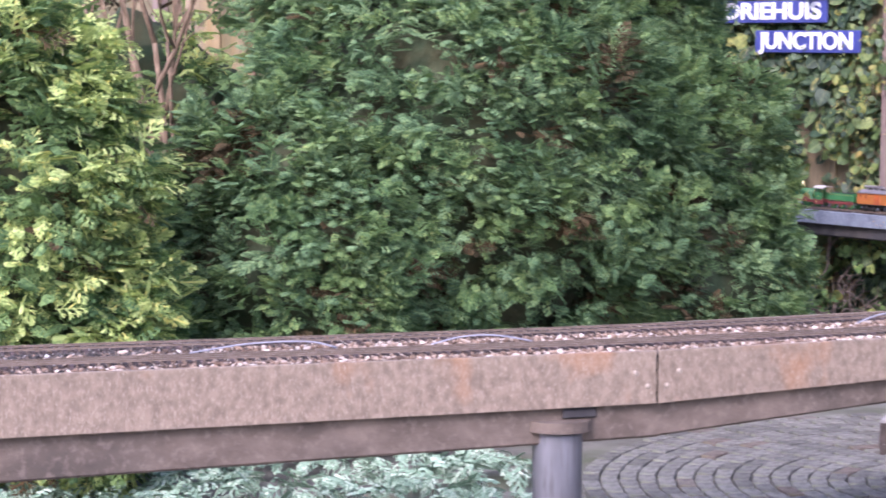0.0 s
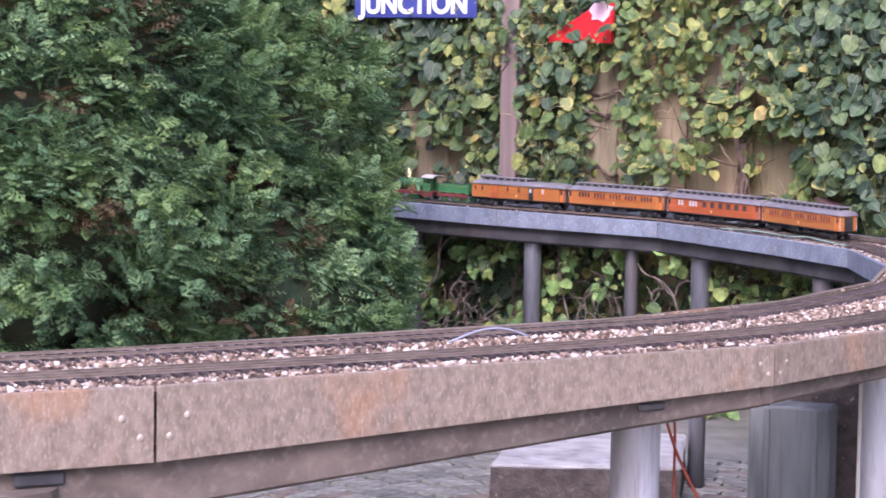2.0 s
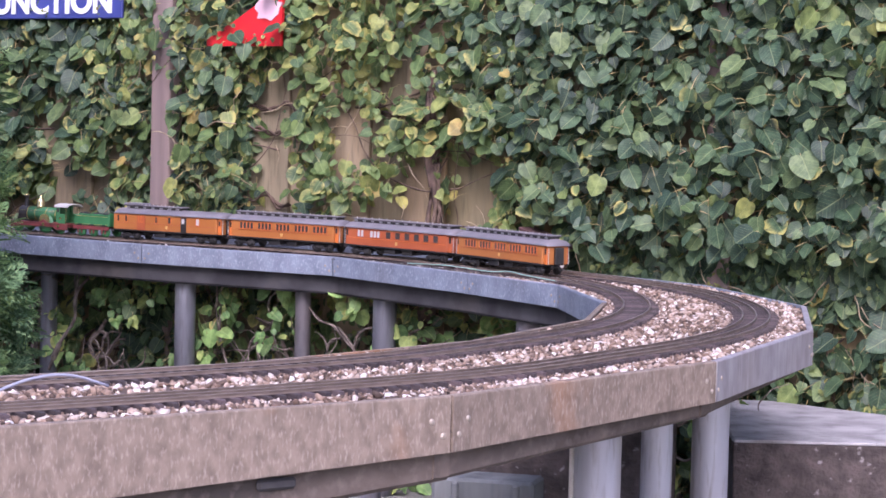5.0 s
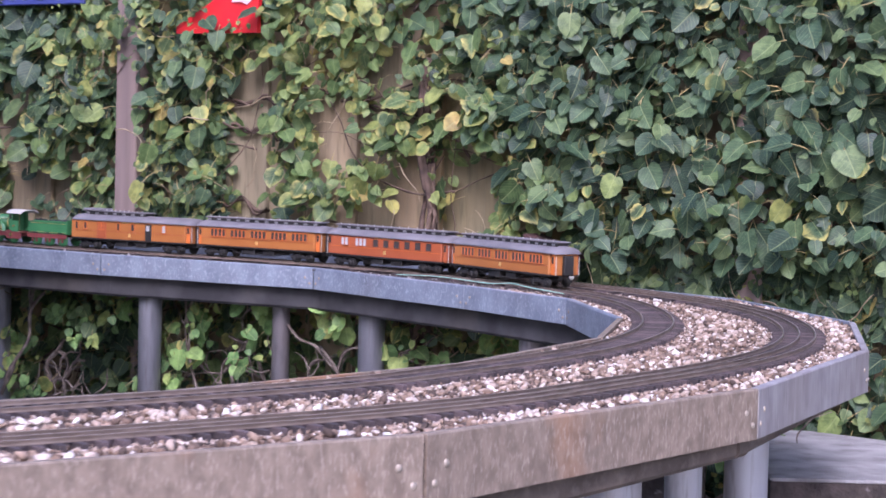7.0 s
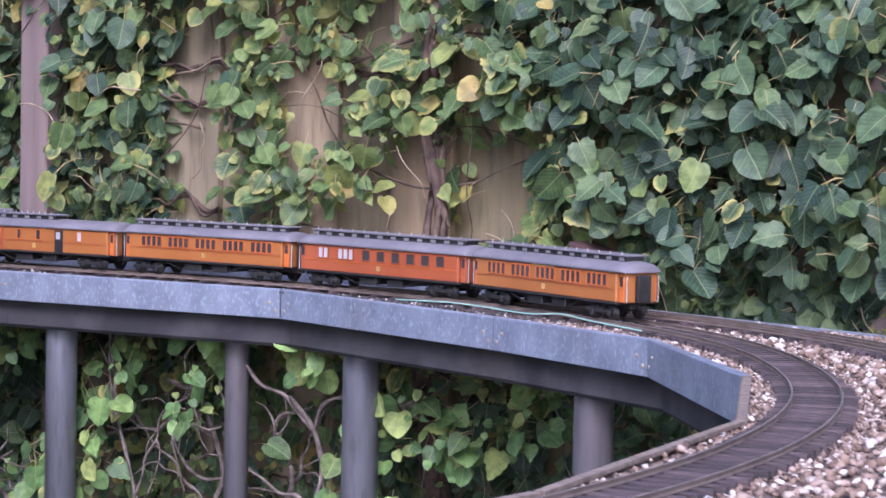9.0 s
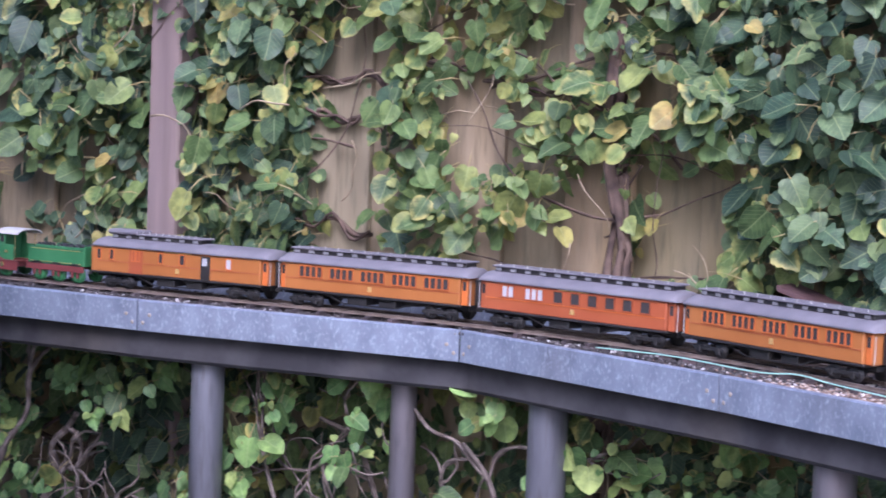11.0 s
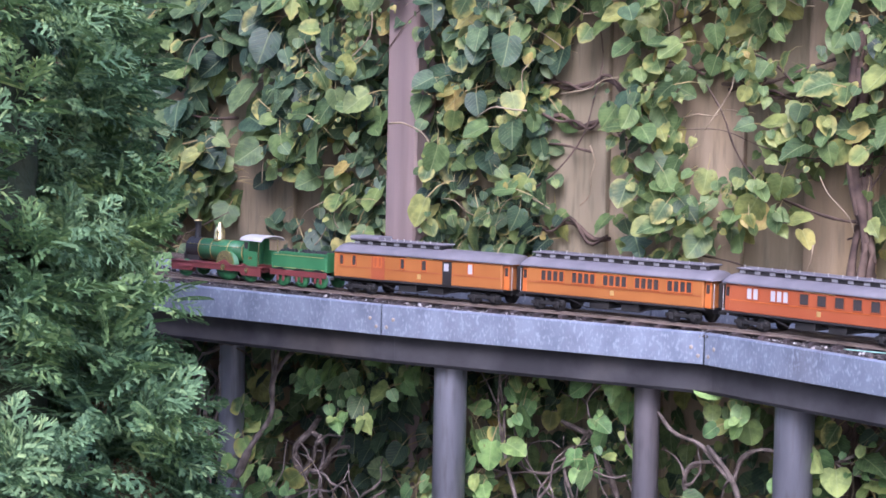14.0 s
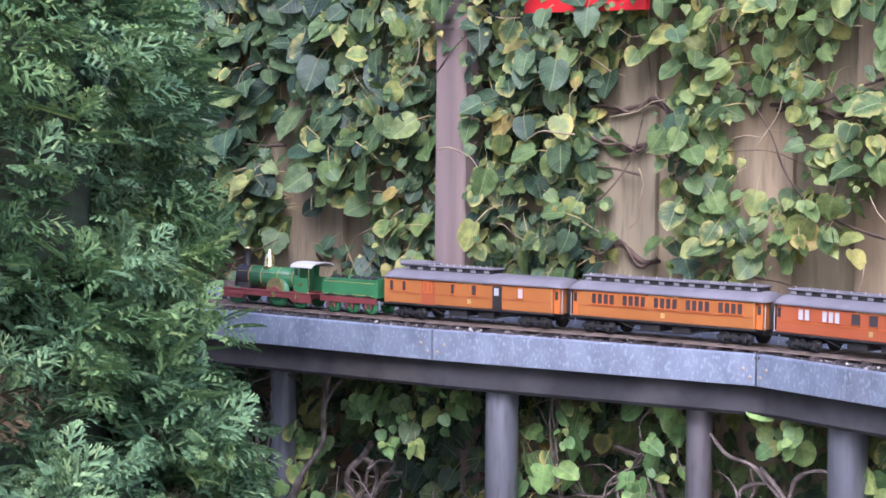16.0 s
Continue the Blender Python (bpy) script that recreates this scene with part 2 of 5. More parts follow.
MAT = {
    "leaf": leaf_material("leaf", LEAF, 0.22, 0.35, 0.32),
    "leaf_dark": leaf_material("leaf_dark", LEAF_D, 0.18, 0.4, 0.06),
    "leaf_green": leaf_material("leaf_green", LEAF_G, 0.18, 0.4, 0.06),
    "frond": material("frond", (0.65, 0.75, 0.7), (1.25, 1.2, 1.1), scale=4.5, island=FROND, rough=0.65, thin=0.2, spec=0.15, stain=(0.5, 0.54, 0.5), stain_scale=150.0, stain_amount=0.7, stain_lo=0.42, bump=0.5, bump_scale=260),
    "frond_tip": material("frond_tip", (0.68, 0.78, 0.78), (1.28, 1.22, 1.08), scale=4.5, island=FROND_T, rough=0.6, thin=0.25, spec=0.15, stain=(0.55, 0.6, 0.52), stain_scale=150.0, stain_amount=0.7, stain_lo=0.42, bump=0.5, bump_scale=260),
    "frond_brown": material("frond_brown", (0.2, 0.1, 0.05), island=[(0.0, (0.05, 0.042, 0.024)), (0.6, (0.10, 0.078, 0.042)), (1.0, (0.16, 0.105, 0.055))], rough=0.8, thin=0.1, spec=0.1),
    "frond_yellow": material("frond_yellow", (0.1, 0.2, 0.06), island=FROND_Y, rough=0.6, thin=0.25, spec=0.15),
    "cover": material("cover", (0.2, 0.3, 0.2), island=[(0.0, (0.16, 0.26, 0.18)), (0.6, (0.32, 0.46, 0.34)), (1.0, (0.55, 0.66, 0.54))], rough=0.7, spec=0.15),
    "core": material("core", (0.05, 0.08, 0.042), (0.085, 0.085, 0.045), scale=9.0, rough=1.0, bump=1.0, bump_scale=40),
    "bark": material("bark", (0.17, 0.118, 0.075), (0.30, 0.215, 0.145), scale=25.0, rough=0.9, bump=0.4, bump_scale=80),
    "twig": material("twig", (0.09, 0.07, 0.058), (0.24, 0.195, 0.17), scale=40.0, rough=0.9, bump=0.5, bump_scale=120),
    "twig_pale": material("twig_pale", (0.24, 0.175, 0.11), (0.42, 0.34, 0.22), scale=30.0, rough=0.9),
    "vine": material("vine", (0.055, 0.035, 0.028), (0.14, 0.095, 0.07), scale=30.0, rough=0.9),
    "board": material("board", (0.20, 0.165, 0.112), (0.35, 0.295, 0.215), scale=9.0, rough=0.85, bump=0.35, bump_scale=50, stain=(0.30, 0.21, 0.075), stain_scale=4.0, stain_amount=0.75, streak=(0.13, 0.12, 0.085), stretch=(1, 1, 0.12), obj=[(0.0, (0.62, 0.66, 0.56)), (0.5, (0.92, 0.9, 0.82)), (1.0, (1.12, 1.03, 0.95))]),
    "post": material("post", (0.22, 0.160, 0.142), (0.33, 0.255, 0.228), scale=22.0, rough=0.85, bump=0.3, bump_scale=60, stain=(0.13, 0.10, 0.10), stain_scale=9.0, stain_amount=0.7, stretch=(1, 1, 0.06)),
    "zinc": material("zinc", (0.205, 0.237, 0.30), (0.305, 0.345, 0.425), scale=22.0, rough=0.48, metal=0.4, bump=0.08, stain=(0.17, 0.165, 0.185), stain_scale=7.0, stain_amount=0.7, streak=(0.55, 0.60, 0.70), streak_scale=(120.0, 120.0, 60.0), stretch=(1, 1, 0.6)),
    "zinc_front": material("zinc_front", (0.27, 0.25, 0.26), (0.37, 0.35, 0.365), scale=30.0, rough=0.6, metal=0.2, bump=0.08, stain=(0.22, 0.17, 0.14), stain_scale=5.0, stain_amount=0.5, streak=(0.46, 0.43, 0.43), stretch=(1, 1, 0.6)),
    "zinc_old": material("zinc_old", (0.172, 0.131, 0.100), (0.270, 0.211, 0.163), scale=60.0, rough=0.72, metal=0.1, bump=0.12, bump_scale=60, stain=(0.42, 0.17, 0.05), stain_scale=4.5, stain_amount=0.9, stain_lo=0.56, streak=(0.43, 0.355, 0.29), streak_scale=(110.0, 110.0, 45.0), stretch=(1, 1, 0.7)),
    # both beam colours hold the shade under the plates' lip, beam_dark the most
    "beam": material("beam", (0.085, 0.066, 0.054), (0.155, 0.121, 0.10), scale=18.0, rough=0.88, bump=0.3, bump_scale=70, stain=(0.05, 0.043, 0.038), stain_scale=6.0, stain_amount=0.85, streak=(0.20, 0.16, 0.135), streak_scale=(30.0, 30.0, 30.0), stretch=(0.6, 0.6, 1)),
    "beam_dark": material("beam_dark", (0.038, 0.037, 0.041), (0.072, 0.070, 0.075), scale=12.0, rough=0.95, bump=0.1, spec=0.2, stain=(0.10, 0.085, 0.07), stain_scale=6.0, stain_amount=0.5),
    "tube": material("tube", (0.15, 0.152, 0.175), (0.26, 0.262, 0.295), scale=14.0, rough=0.42, metal=0.35, bump=0.1, stain=(0.13, 0.10, 0.09), stain_scale=7.0, stain_amount=0.8, streak=(0.09, 0.085, 0.085), stretch=(1, 1, 0.2)),
    "tube_pale": material("tube_pale", (0.48, 0.48, 0.545), (0.68, 0.68, 0.735), scale=14.0, rough=0.38, metal=0.3, bump=0.08, stain=(0.34, 0.25, 0.19), stain_scale=5.0, stain_amount=0.8, streak=(0.25, 0.22, 0.21), stretch=(1, 1, 0.2)),
    "bolt": material("bolt", (0.40, 0.34, 0.28), rough=0.55, metal=0.4),
    "bed": material("bed", (0.13, 0.092, 0.070), (0.25, 0.185, 0.145), scale=60.0, rough=1.0, bump=0.6, bump_scale=120),
    "stone": material("stone", (0.8, 0.78, 0.76), (1.1, 1.1, 1.1), scale=120.0, island=[(0.0, (0.06, 0.042, 0.034)), (0.25, (0.17, 0.112, 0.08)), (0.55, (0.29, 0.205, 0.15)), (0.8, (0.42, 0.325, 0.26)), (0.93, (0.60, 0.52, 0.46)), (1.0, (0.80, 0.75, 0.71))], rough=0.85),
    "dark_stone": material("dark_stone", (0.8, 0.78, 0.76), (1.1, 1.1, 1.1), scale=120.0, island=[(0.0, (0.03, 0.027, 0.027)), (0.6, (0.075, 0.066, 0.064)), (0.9, (0.14, 0.125, 0.12)), (0.96, (0.4, 0.38, 0.37)), (1.0, (0.6, 0.58, 0.57))], rough=0.9),
    "dark_bed": material("dark_bed", (0.035, 0.031, 0.03), (0.085, 0.075, 0.072), scale=60.0, rough=1.0, bump=0.6, bump_scale=120),
    "pale_stone": material("pale_stone", (0.8, 0.78, 0.76), (1.08, 1.08, 1.08), scale=90.0, island=[(0.0, (0.32, 0.24, 0.18)), (0.5, (0.52, 0.44, 0.38)), (1.0, (0.76, 0.73, 0.70))], rough=0.8, bump=0.2, bump_scale=200),
    "rail": material("rail", (0.15, 0.115, 0.092), (0.23, 0.18, 0.148), scale=40.0, rough=0.6, metal=0.3),
    "rail_top": material("rail_top", (0.27, 0.232, 0.212), (0.37, 0.32, 0.295), scale=30.0, rough=0.45, metal=0.5),
    "sleeper": material("sleeper", (0.045, 0.034, 0.035), (0.088, 0.068, 0.068), scale=4.0, rough=0.85, obj=[(0.0, (0.6, 0.6, 0.6)), (0.7, (1.0, 0.98, 0.98)), (1.0, (1.7, 1.6, 1.6))]),
    "pavement": material("pavement", (0.13, 0.128, 0.112), (0.22, 0.215, 0.195), scale=6.0, rough=0.9, bump=0.3, stain=(0.075, 0.10, 0.035), stain_scale=2.5, stain_amount=0.8),
    "paver": material("paver", (0.14, 0.14, 0.125), (0.30, 0.295, 0.28), scale=2.2, rough=0.85, bump=0.4, bump_scale=6, stain=(0.13, 0.17, 0.055), stain_scale=1.2, stain_amount=0.8, obj=[(0.0, (0.62, 0.62, 0.63)), (0.5, (0.95, 0.94, 0.95)), (0.93, (1.05, 1.05, 1.05)), (0.96, (0.8, 0.66, 0.62)), (1.0, (0.8, 0.66, 0.62))]),
    "soil": material("soil", (0.05, 0.045, 0.03), (0.10, 0.085, 0.05), scale=10.0, rough=1.0, bump=0.6, bump_scale=50),
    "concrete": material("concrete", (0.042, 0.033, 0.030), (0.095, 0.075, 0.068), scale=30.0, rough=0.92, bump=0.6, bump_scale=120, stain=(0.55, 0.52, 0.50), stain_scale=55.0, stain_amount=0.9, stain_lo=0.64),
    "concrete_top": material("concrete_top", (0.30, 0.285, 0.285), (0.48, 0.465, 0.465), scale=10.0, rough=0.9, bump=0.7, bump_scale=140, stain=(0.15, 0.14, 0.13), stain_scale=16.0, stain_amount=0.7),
    "concrete_blue": material("concrete_blue", (0.12, 0.128, 0.124), (0.23, 0.238, 0.232), scale=16.0, rough=0.9, bump=0.3, bump_scale=90, stain=(0.05, 0.05, 0.045), stain_scale=8.0, stain_amount=0.8, streak=(0.06, 0.06, 0.056), streak_scale=(14.0, 14.0, 1.5), stretch=(1, 1, 0.15)),
    "orange": material("orange", (0.50, 0.125, 0.028), (0.56, 0.155, 0.035), scale=10.0, rough=0.38),
    "amber": material("amber", (0.33, 0.118, 0.030), (0.39, 0.145, 0.038), scale=10.0, rough=0.42),
    "rust_red": material("rust_red", (0.31, 0.078, 0.03), (0.37, 0.10, 0.04), scale=10.0, rough=0.38),
    "roof": material("roof", (0.15, 0.14, 0.155), (0.20, 0.185, 0.20), scale=20.0, rough=0.6),
    "black": material("black", (0.015, 0.014, 0.014), (0.03, 0.028, 0.027), scale=30.0, rough=0.5),
    "window": material("window", (0.05, 0.045, 0.045), rough=0.08),
    "curtain": material("curtain", (0.42, 0.42, 0.44), rough=0.8),
    "gold": material("gold", (0.75, 0.52, 0.2), rough=0.35, metal=0.6),
    "loco_green": material("loco_green", (0.038, 0.165, 0.062), (0.055, 0.21, 0.08), scale=20.0, rough=0.38),
    "frame_red": material("frame_red", (0.15, 0.035, 0.034), (0.20, 0.05, 0.046), scale=20.0, rough=0.45),
    "brass": material("brass", (0.85, 0.68, 0.35), rough=0.25, metal=0.9),
    "cream": material("cream", (0.55, 0.53, 0.50), rough=0.5),
    "steel": material("steel", (0.5, 0.5, 0.5), rough=0.35, metal=0.9),
    "sign_blue": material("sign_blue", (0.04, 0.05, 0.22), (0.06, 0.075, 0.28), scale=12.0, rough=0.4),
    "sign_white": material("sign_white", (0.82, 0.82, 0.85), rough=0.45),
    "red": material("red", (0.70, 0.02, 0.03), (0.62, 0.03, 0.03), scale=12.0, rough=0.35),
    "pink": material("pink", (0.85, 0.55, 0.62), rough=0.4),
    "brown": material("brown", (0.07, 0.035, 0.035), (0.11, 0.06, 0.055), scale=30.0, rough=0.7),
    "white_paint": material("white_paint", (0.78, 0.76, 0.72), (0.65, 0.62, 0.58), scale=30.0, rough=0.6),
    "blue_wire": material("blue_wire", (0.30, 0.31, 0.38), rough=0.4),
    "green_wire": material("green_wire", (0.35, 0.6, 0.5), rough=0.4),
    "red_wire": material("red_wire", (0.45, 0.10, 0.06), rough=0.45),
    "dull_glass": material("dull_glass", (0.22, 0.22, 0.23), rough=0.3),
    "tail_red": material("tail_red", (0.7, 0.02, 0.02), rough=0.2),
}


# ---- building helpers ----
def part(name, bm, mat, parent=None, label="", smooth=False):
    me = bpy.data.meshes.new(name)
    bm.normal_update()
    bm.to_mesh(me)
    bm.free()
    if smooth:
        me.polygons.foreach_set("use_smooth", [True] * len(me.polygons))
    me.materials.append(MAT[mat])
    ob = new(name, me)
    ob.parent = parent
    return tagged(ob, label=label)


def empty(name, at=(0, 0, 0), label="", category="", group="", kind=""):
    ob = new(name)
    ob.empty_display_size = 0.05
    ob.matrix_world = Matrix.Translation(at)
    return tagged(ob, label, category, group, kind)


def add_box(bm, lo, hi, bevel=0.0, m=None):
    c = [(a + b) / 2 for a, b in zip(lo, hi)]
    s = [abs(b - a) for a, b in zip(lo, hi)]
    r = bmesh.ops.create_cube(bm, size=1, matrix=(m or Matrix()) @ Matrix.Translation(c) @ Matrix.Diagonal((*s, 1)))
    if bevel:
        es = list({e for v in r["verts"] for e in v.link_edges})
        bmesh.ops.bevel(bm, geom=es, offset=bevel, segments=1, affect="EDGES", profile=0.7)
    return bm


def box(lo, hi, bevel=0.0, m=None):
    return add_box(bmesh.new(), lo, hi, bevel, m)


def add_cyl(bm, a, b, r1, r2=None, seg=16, caps=True):
    a, b = Vector(a), Vector(b)
    d = b - a
    m = Matrix.Translation((a + b) / 2) @ d.to_track_quat("Z", "Y").to_matrix().to_4x4()
    bmesh.ops.create_cone(bm, cap_ends=caps, segments=seg, radius1=r1, radius2=r1 if r2 is None else r2, depth=d.length, matrix=m)
    return bm


def cyl(a, b, r1, r2=None, seg=16):
    return add_cyl(bmesh.new(), a, b, r1, r2, seg)


def lathe(bm, profile, seg=20, m=None):
    """A turned form about z: rows of (radius, height)."""
    rings = []
    for r, z in profile:
        rings.append([bm.verts.new((m or Matrix()) @ Vector((r * math.cos(2 * math.pi * k / seg), r * math.sin(2 * math.pi * k / seg), z))) for k in range(seg)])
    for a, b in zip(rings, rings[1:]):
        for k in range(seg):
            bm.faces.new((a[k], a[(k + 1) % seg], b[(k + 1) % seg], b[k]))
    bm.faces.new(rings[0][::-1])
    bm.faces.new(rings[-1])
    return bm


def smooth_path(points, step):
    """Points along a smooth curve through the given ones, about step apart."""
    P = [Vector(p) for p in points]
    P = [P[0] * 2 - P[1]] + P + [P[-1] * 2 - P[-2]]
    fine = []
    for i in range(1, len(P) - 2):
        p0, p1, p2, p3 = P[i - 1:i + 3]
        for k in range(24):
            u = k / 24
            fine.append(0.5 * (2 * p1 + (p2 - p0) * u + (2 * p0 - 5 * p1 + 4 * p2 - p3) * u * u + (3 * p1 - p0 - 3 * p2 + p3) * u ** 3))
    fine.append(P[-2])
    out, left = [fine[0]], step
    for a, b in zip(fine, fine[1:]):
        d = (b - a).length
        while d > left:
            a = a + (b - a) * (left / d)
            d = (b - a).length
            out.append(a)
            left = step
        left -= d
    return out


def side_of(path, i):
    a, b = path[max(i - 1, 0)], path[min(i + 1, len(path) - 1)]
    d = (b - a)
    return Vector((-d.y, d.x, 0)).normalized()


def sweep(bm, path, section, cap=True):
    """A section of (sideways, up) carried along a path; sideways counts to the path's left."""
    rings = []
    for i, p in enumerate(path):
        n = side_of(path, i)
        rings.append([bm.verts.new(p + n * s + Vector((0, 0, z))) for s, z in section])
    k = len(section)
    for a, b in zip(rings, rings[1:]):
        for j in range(k):
            bm.faces.new((a[j], b[j], b[(j + 1) % k], a[(j + 1) % k]))
    if cap:
        bm.faces.new(rings[0])
        bm.faces.new(rings[-1][::-1])
    return bm


def wire(bm, path, r, seg=6):
    """A round wire through the points."""
    rings = []
    for i, p in enumerate(path):
        d = (path[min(i + 1, len(path) - 1)] - path[max(i - 1, 0)]).normalized()
        q = d.to_track_quat("Z", "Y")
        rr = r(i / max(len(path) - 1, 1)) if callable(r) else r
        rings.append([bm.verts.new(p + q @ Vector((rr * math.cos(2 * math.pi * k / seg), rr * math.sin(2 * math.pi * k / seg), 0))) for k in range(seg)])
    for a, b in zip(rings, rings[1:]):
        for k in range(seg):
            bm.faces.new((a[k], a[(k + 1) % seg], b[(k + 1) % seg], b[k]))
    bm.faces.new(rings[0][::-1])
    bm.faces.new(rings[-1])
    return bm


def scatter(name, verts, faces, places, mat, parent=None, label="", smooth=False, blade=None):
    """One mesh of many copies of a small form. places: an array of 3 x 4 poses; blade: a leaf's own coordinates at its corners."""
    V, n = np.array(verts, float), len(verts)
    R, T = places[:, :, :3], places[:, :, 3]
    allv = np.einsum("nij,vj->nvi", R, V) + T[:, None, :]
    count = len(places)
    per = sum(len(f) for f in faces)
    flat = np.concatenate([np.array(f) for f in faces])
    loops = (flat[None, :] + (np.arange(count) * n)[:, None]).ravel()
    size = np.array([len(f) for f in faces])
    start = np.concatenate([[0], np.cumsum(size)[:-1]])
    starts = (start[None, :] + (np.arange(count) * per)[:, None]).ravel()
    me = bpy.data.meshes.new(name)
    me.vertices.add(count * n)
    me.vertices.foreach_set("co", allv.ravel())
    me.loops.add(len(loops))
    me.loops.foreach_set("vertex_index", loops.astype(np.int32))
    me.polygons.add(len(starts))
    me.polygons.foreach_set("loop_start", starts.astype(np.int32))
    me.update(calc_edges=True)
    if blade is not None:
        at = me.attributes.new("blade", "FLOAT_VECTOR", "POINT")
        at.data.foreach_set("vector", np.tile(np.array(blade, float), (count, 1)).ravel())
    me.validate()
    if smooth:
        me.polygons.foreach_set("use_smooth", [True] * len(me.polygons))
    me.materials.append(MAT[mat])
    ob = new(name, me)
    ob.parent = parent
    return tagged(ob, label=label)


def frames_of(normals, ups, sizes, at):
    """3 x 4 poses: z along the normals, y near the ups, scaled."""
    z = normals / np.linalg.norm(normals, axis=1)[:, None]
    x = np.cross(ups, z)
    x /= np.linalg.norm(x, axis=1)[:, None] + 1e-9
    y = np.cross(z, x)
    R = np.stack([x, y, z], -1) * np.asarray(sizes)[:, None, None]
    return np.concatenate([R, at[:, :, None]], -1)


rng = np.random.default_rng(4)

# ---- ground ----
def ground_sheet():
    bm = bmesh.new()
    add_box(bm, (-60, -60, -0.3), (60, 60, -0.012))
    part("ground", bm, "pavement")


ground_sheet()
tagged(bpy.data.objects["ground"], "grey weathered garden paving with moss in the joints", "ground", kind="structure")


# ---- the raised railway deck: a loop that runs away, round and back along the fence ----
OUTER = [(-3.6, -1.6, 0.58, 0.15, 0.115), (-2.8, 0.15, 0.58, 0.137, 0.098), (-2.105, 1.6, 0.58, 0.124, 0.078), (-1.665, 2.78, 0.58, 0.078, 0.036),
         (-1.592, 3.46, 0.58, 0.066, 0.02), (-1.70, 4.11, 0.581, 0.066, 0.006), (-1.93, 4.62, 0.583, 0.06, 0.006), (-2.35, 5.0, 0.586, 0.055, 0.045),
         (-2.8, 5.12, 0.592, 0.05, 0.045), (-3.4, 5.145, 0.60, 0.05, 0.045), (-4.0, 5.145, 0.606, 0.05, 0.045), (-5.0, 5.145, 0.625, 0.05, 0.045), (-6.5, 5.145, 0.64, 0.05, 0.045)]
INNER = [(-4.05, -1.4, 0.58, 0.15, 0.10), (-3.22, 0.35, 0.58, 0.137, 0.085), (-2.53, 1.77, 0.58, 0.124, 0.065), (-2.13, 2.9, 0.58, 0.078, 0.04),
         (-2.06, 3.46, 0.58, 0.066, 0.035), (-2.12, 3.98, 0.581, 0.06, 0.05), (-2.28, 4.35, 0.584, 0.06, 0.045), (-2.56, 4.66, 0.589, 0.052, 0.045),
         (-2.89, 4.80, 0.592, 0.05, 0.045), (-3.41, 4.97, 0.599, 0.05, 0.045), (-4.0, 4.90, 0.606, 0.052, 0.045), (-5.0, 4.84, 0.622, 0.054, 0.045), (-6.5, 4.80, 0.64, 0.055, 0.045)]


def plate(a, b, inward, thick=0.004):
    """One side plate of the deck, from a to b, with a lip folded in along its top."""
    bm = bmesh.new()
    pa, pb = Vector(a[:2]), Vector(b[:2])
    d = (pb - pa).normalized()
    n = Vector((-d.y, d.x)) * inward
    gap = d * (0.0016 + 0.02 * max(a[3] - 0.05, 0))
    pa, pb = pa + gap, pb - gap
    top = 0.006
    cs = []
    for p, q in ((pa, a), (pb, b)):
        z, h = q[2] + top, q[3]
        prof = [(0, z - h), (0, z - 0.002), (0.002, z), (0.012, z), (0.012, z - thick), (thick, z - thick), (thick, z - h)]
        cs.append([bm.verts.new((p.x + n.x * s, p.y + n.y * s, zz)) for s, zz in prof])
    k = len(cs[0])
    for j in range(k):
        bm.faces.new((cs[0][j], cs[1][j], cs[1][(j + 1) % k], cs[0][(j + 1) % k]))
    bm.faces.new(cs[0])
    bm.faces.new(cs[1][::-1])
    bmesh.ops.recalc_face_normals(bm, faces=bm.faces)
    return bm


def beam(a, b, inward, inset=0.02):
    """The lower beam that carries the plates, set back behind them."""
    bm = bmesh.new()
    pa, pb = Vector(a[:2]), Vector(b[:2])
    d = (pb - pa).normalized()
    n = Vector((-d.y, d.x)) * inward
    pa, pb = pa - d * 0.012, pb + d * 0.012
    cs = []
    for p, q in ((pa, a), (pb, b)):
        z1, z0 = q[2] - q[3] + 0.02, q[2] - q[3] - q[4]
        cs.append([bm.verts.new((p.x + n.x * s, p.y + n.y * s, z)) for s, z in ((inset, z0 + 0.006), (inset, z1), (inset + 0.055, z1), (inset + 0.055, z0), (inset + 0.006, z0))])
    for j in range(5):
        bm.faces.new((cs[0][j], cs[1][j], cs[1][(j + 1) % 5], cs[0][(j + 1) % 5]))
    bm.faces.new(cs[0])
    bm.faces.new(cs[1][::-1])
    bmesh.ops.recalc_face_normals(bm, faces=bm.faces)
    return bm


def bolt_pair(a, b, inward, side, parent):
    """Two bolt heads by the joint at a."""
    pa, pb = Vector(a[:2]), Vector(b[:2])
    d = (pb - pa).normalized()
    n = Vector((d.y, -d.x)) * inward
    h = a[3]
    for along, down in ((0.45 * h, 0.36 * h), (0.2 * h, 0.62 * h)):
        p = pa + d * along
        at = Vector((p.x, p.y, a[2] - down))
        bm = bmesh.new()
        r = 0.045 * h + 0.0012
        bmesh.ops.create_uvsphere(bm, u_segments=8, v_segments=5, radius=r, matrix=Matrix.Translation(at) @ Matrix.Scale(0.5, 4, Vector((n.x, n.y, 0))))
        part("bolt", bm, "bolt", parent)


deck = empty("railway_viaduct", (-2, 3, 0), "raised garden railway deck with zinc side plates on round posts", "viaduct")


def local(parent, ob):
    ob.parent = parent
    ob.matrix_parent_inverse = parent.matrix_world.inverted()
    return ob


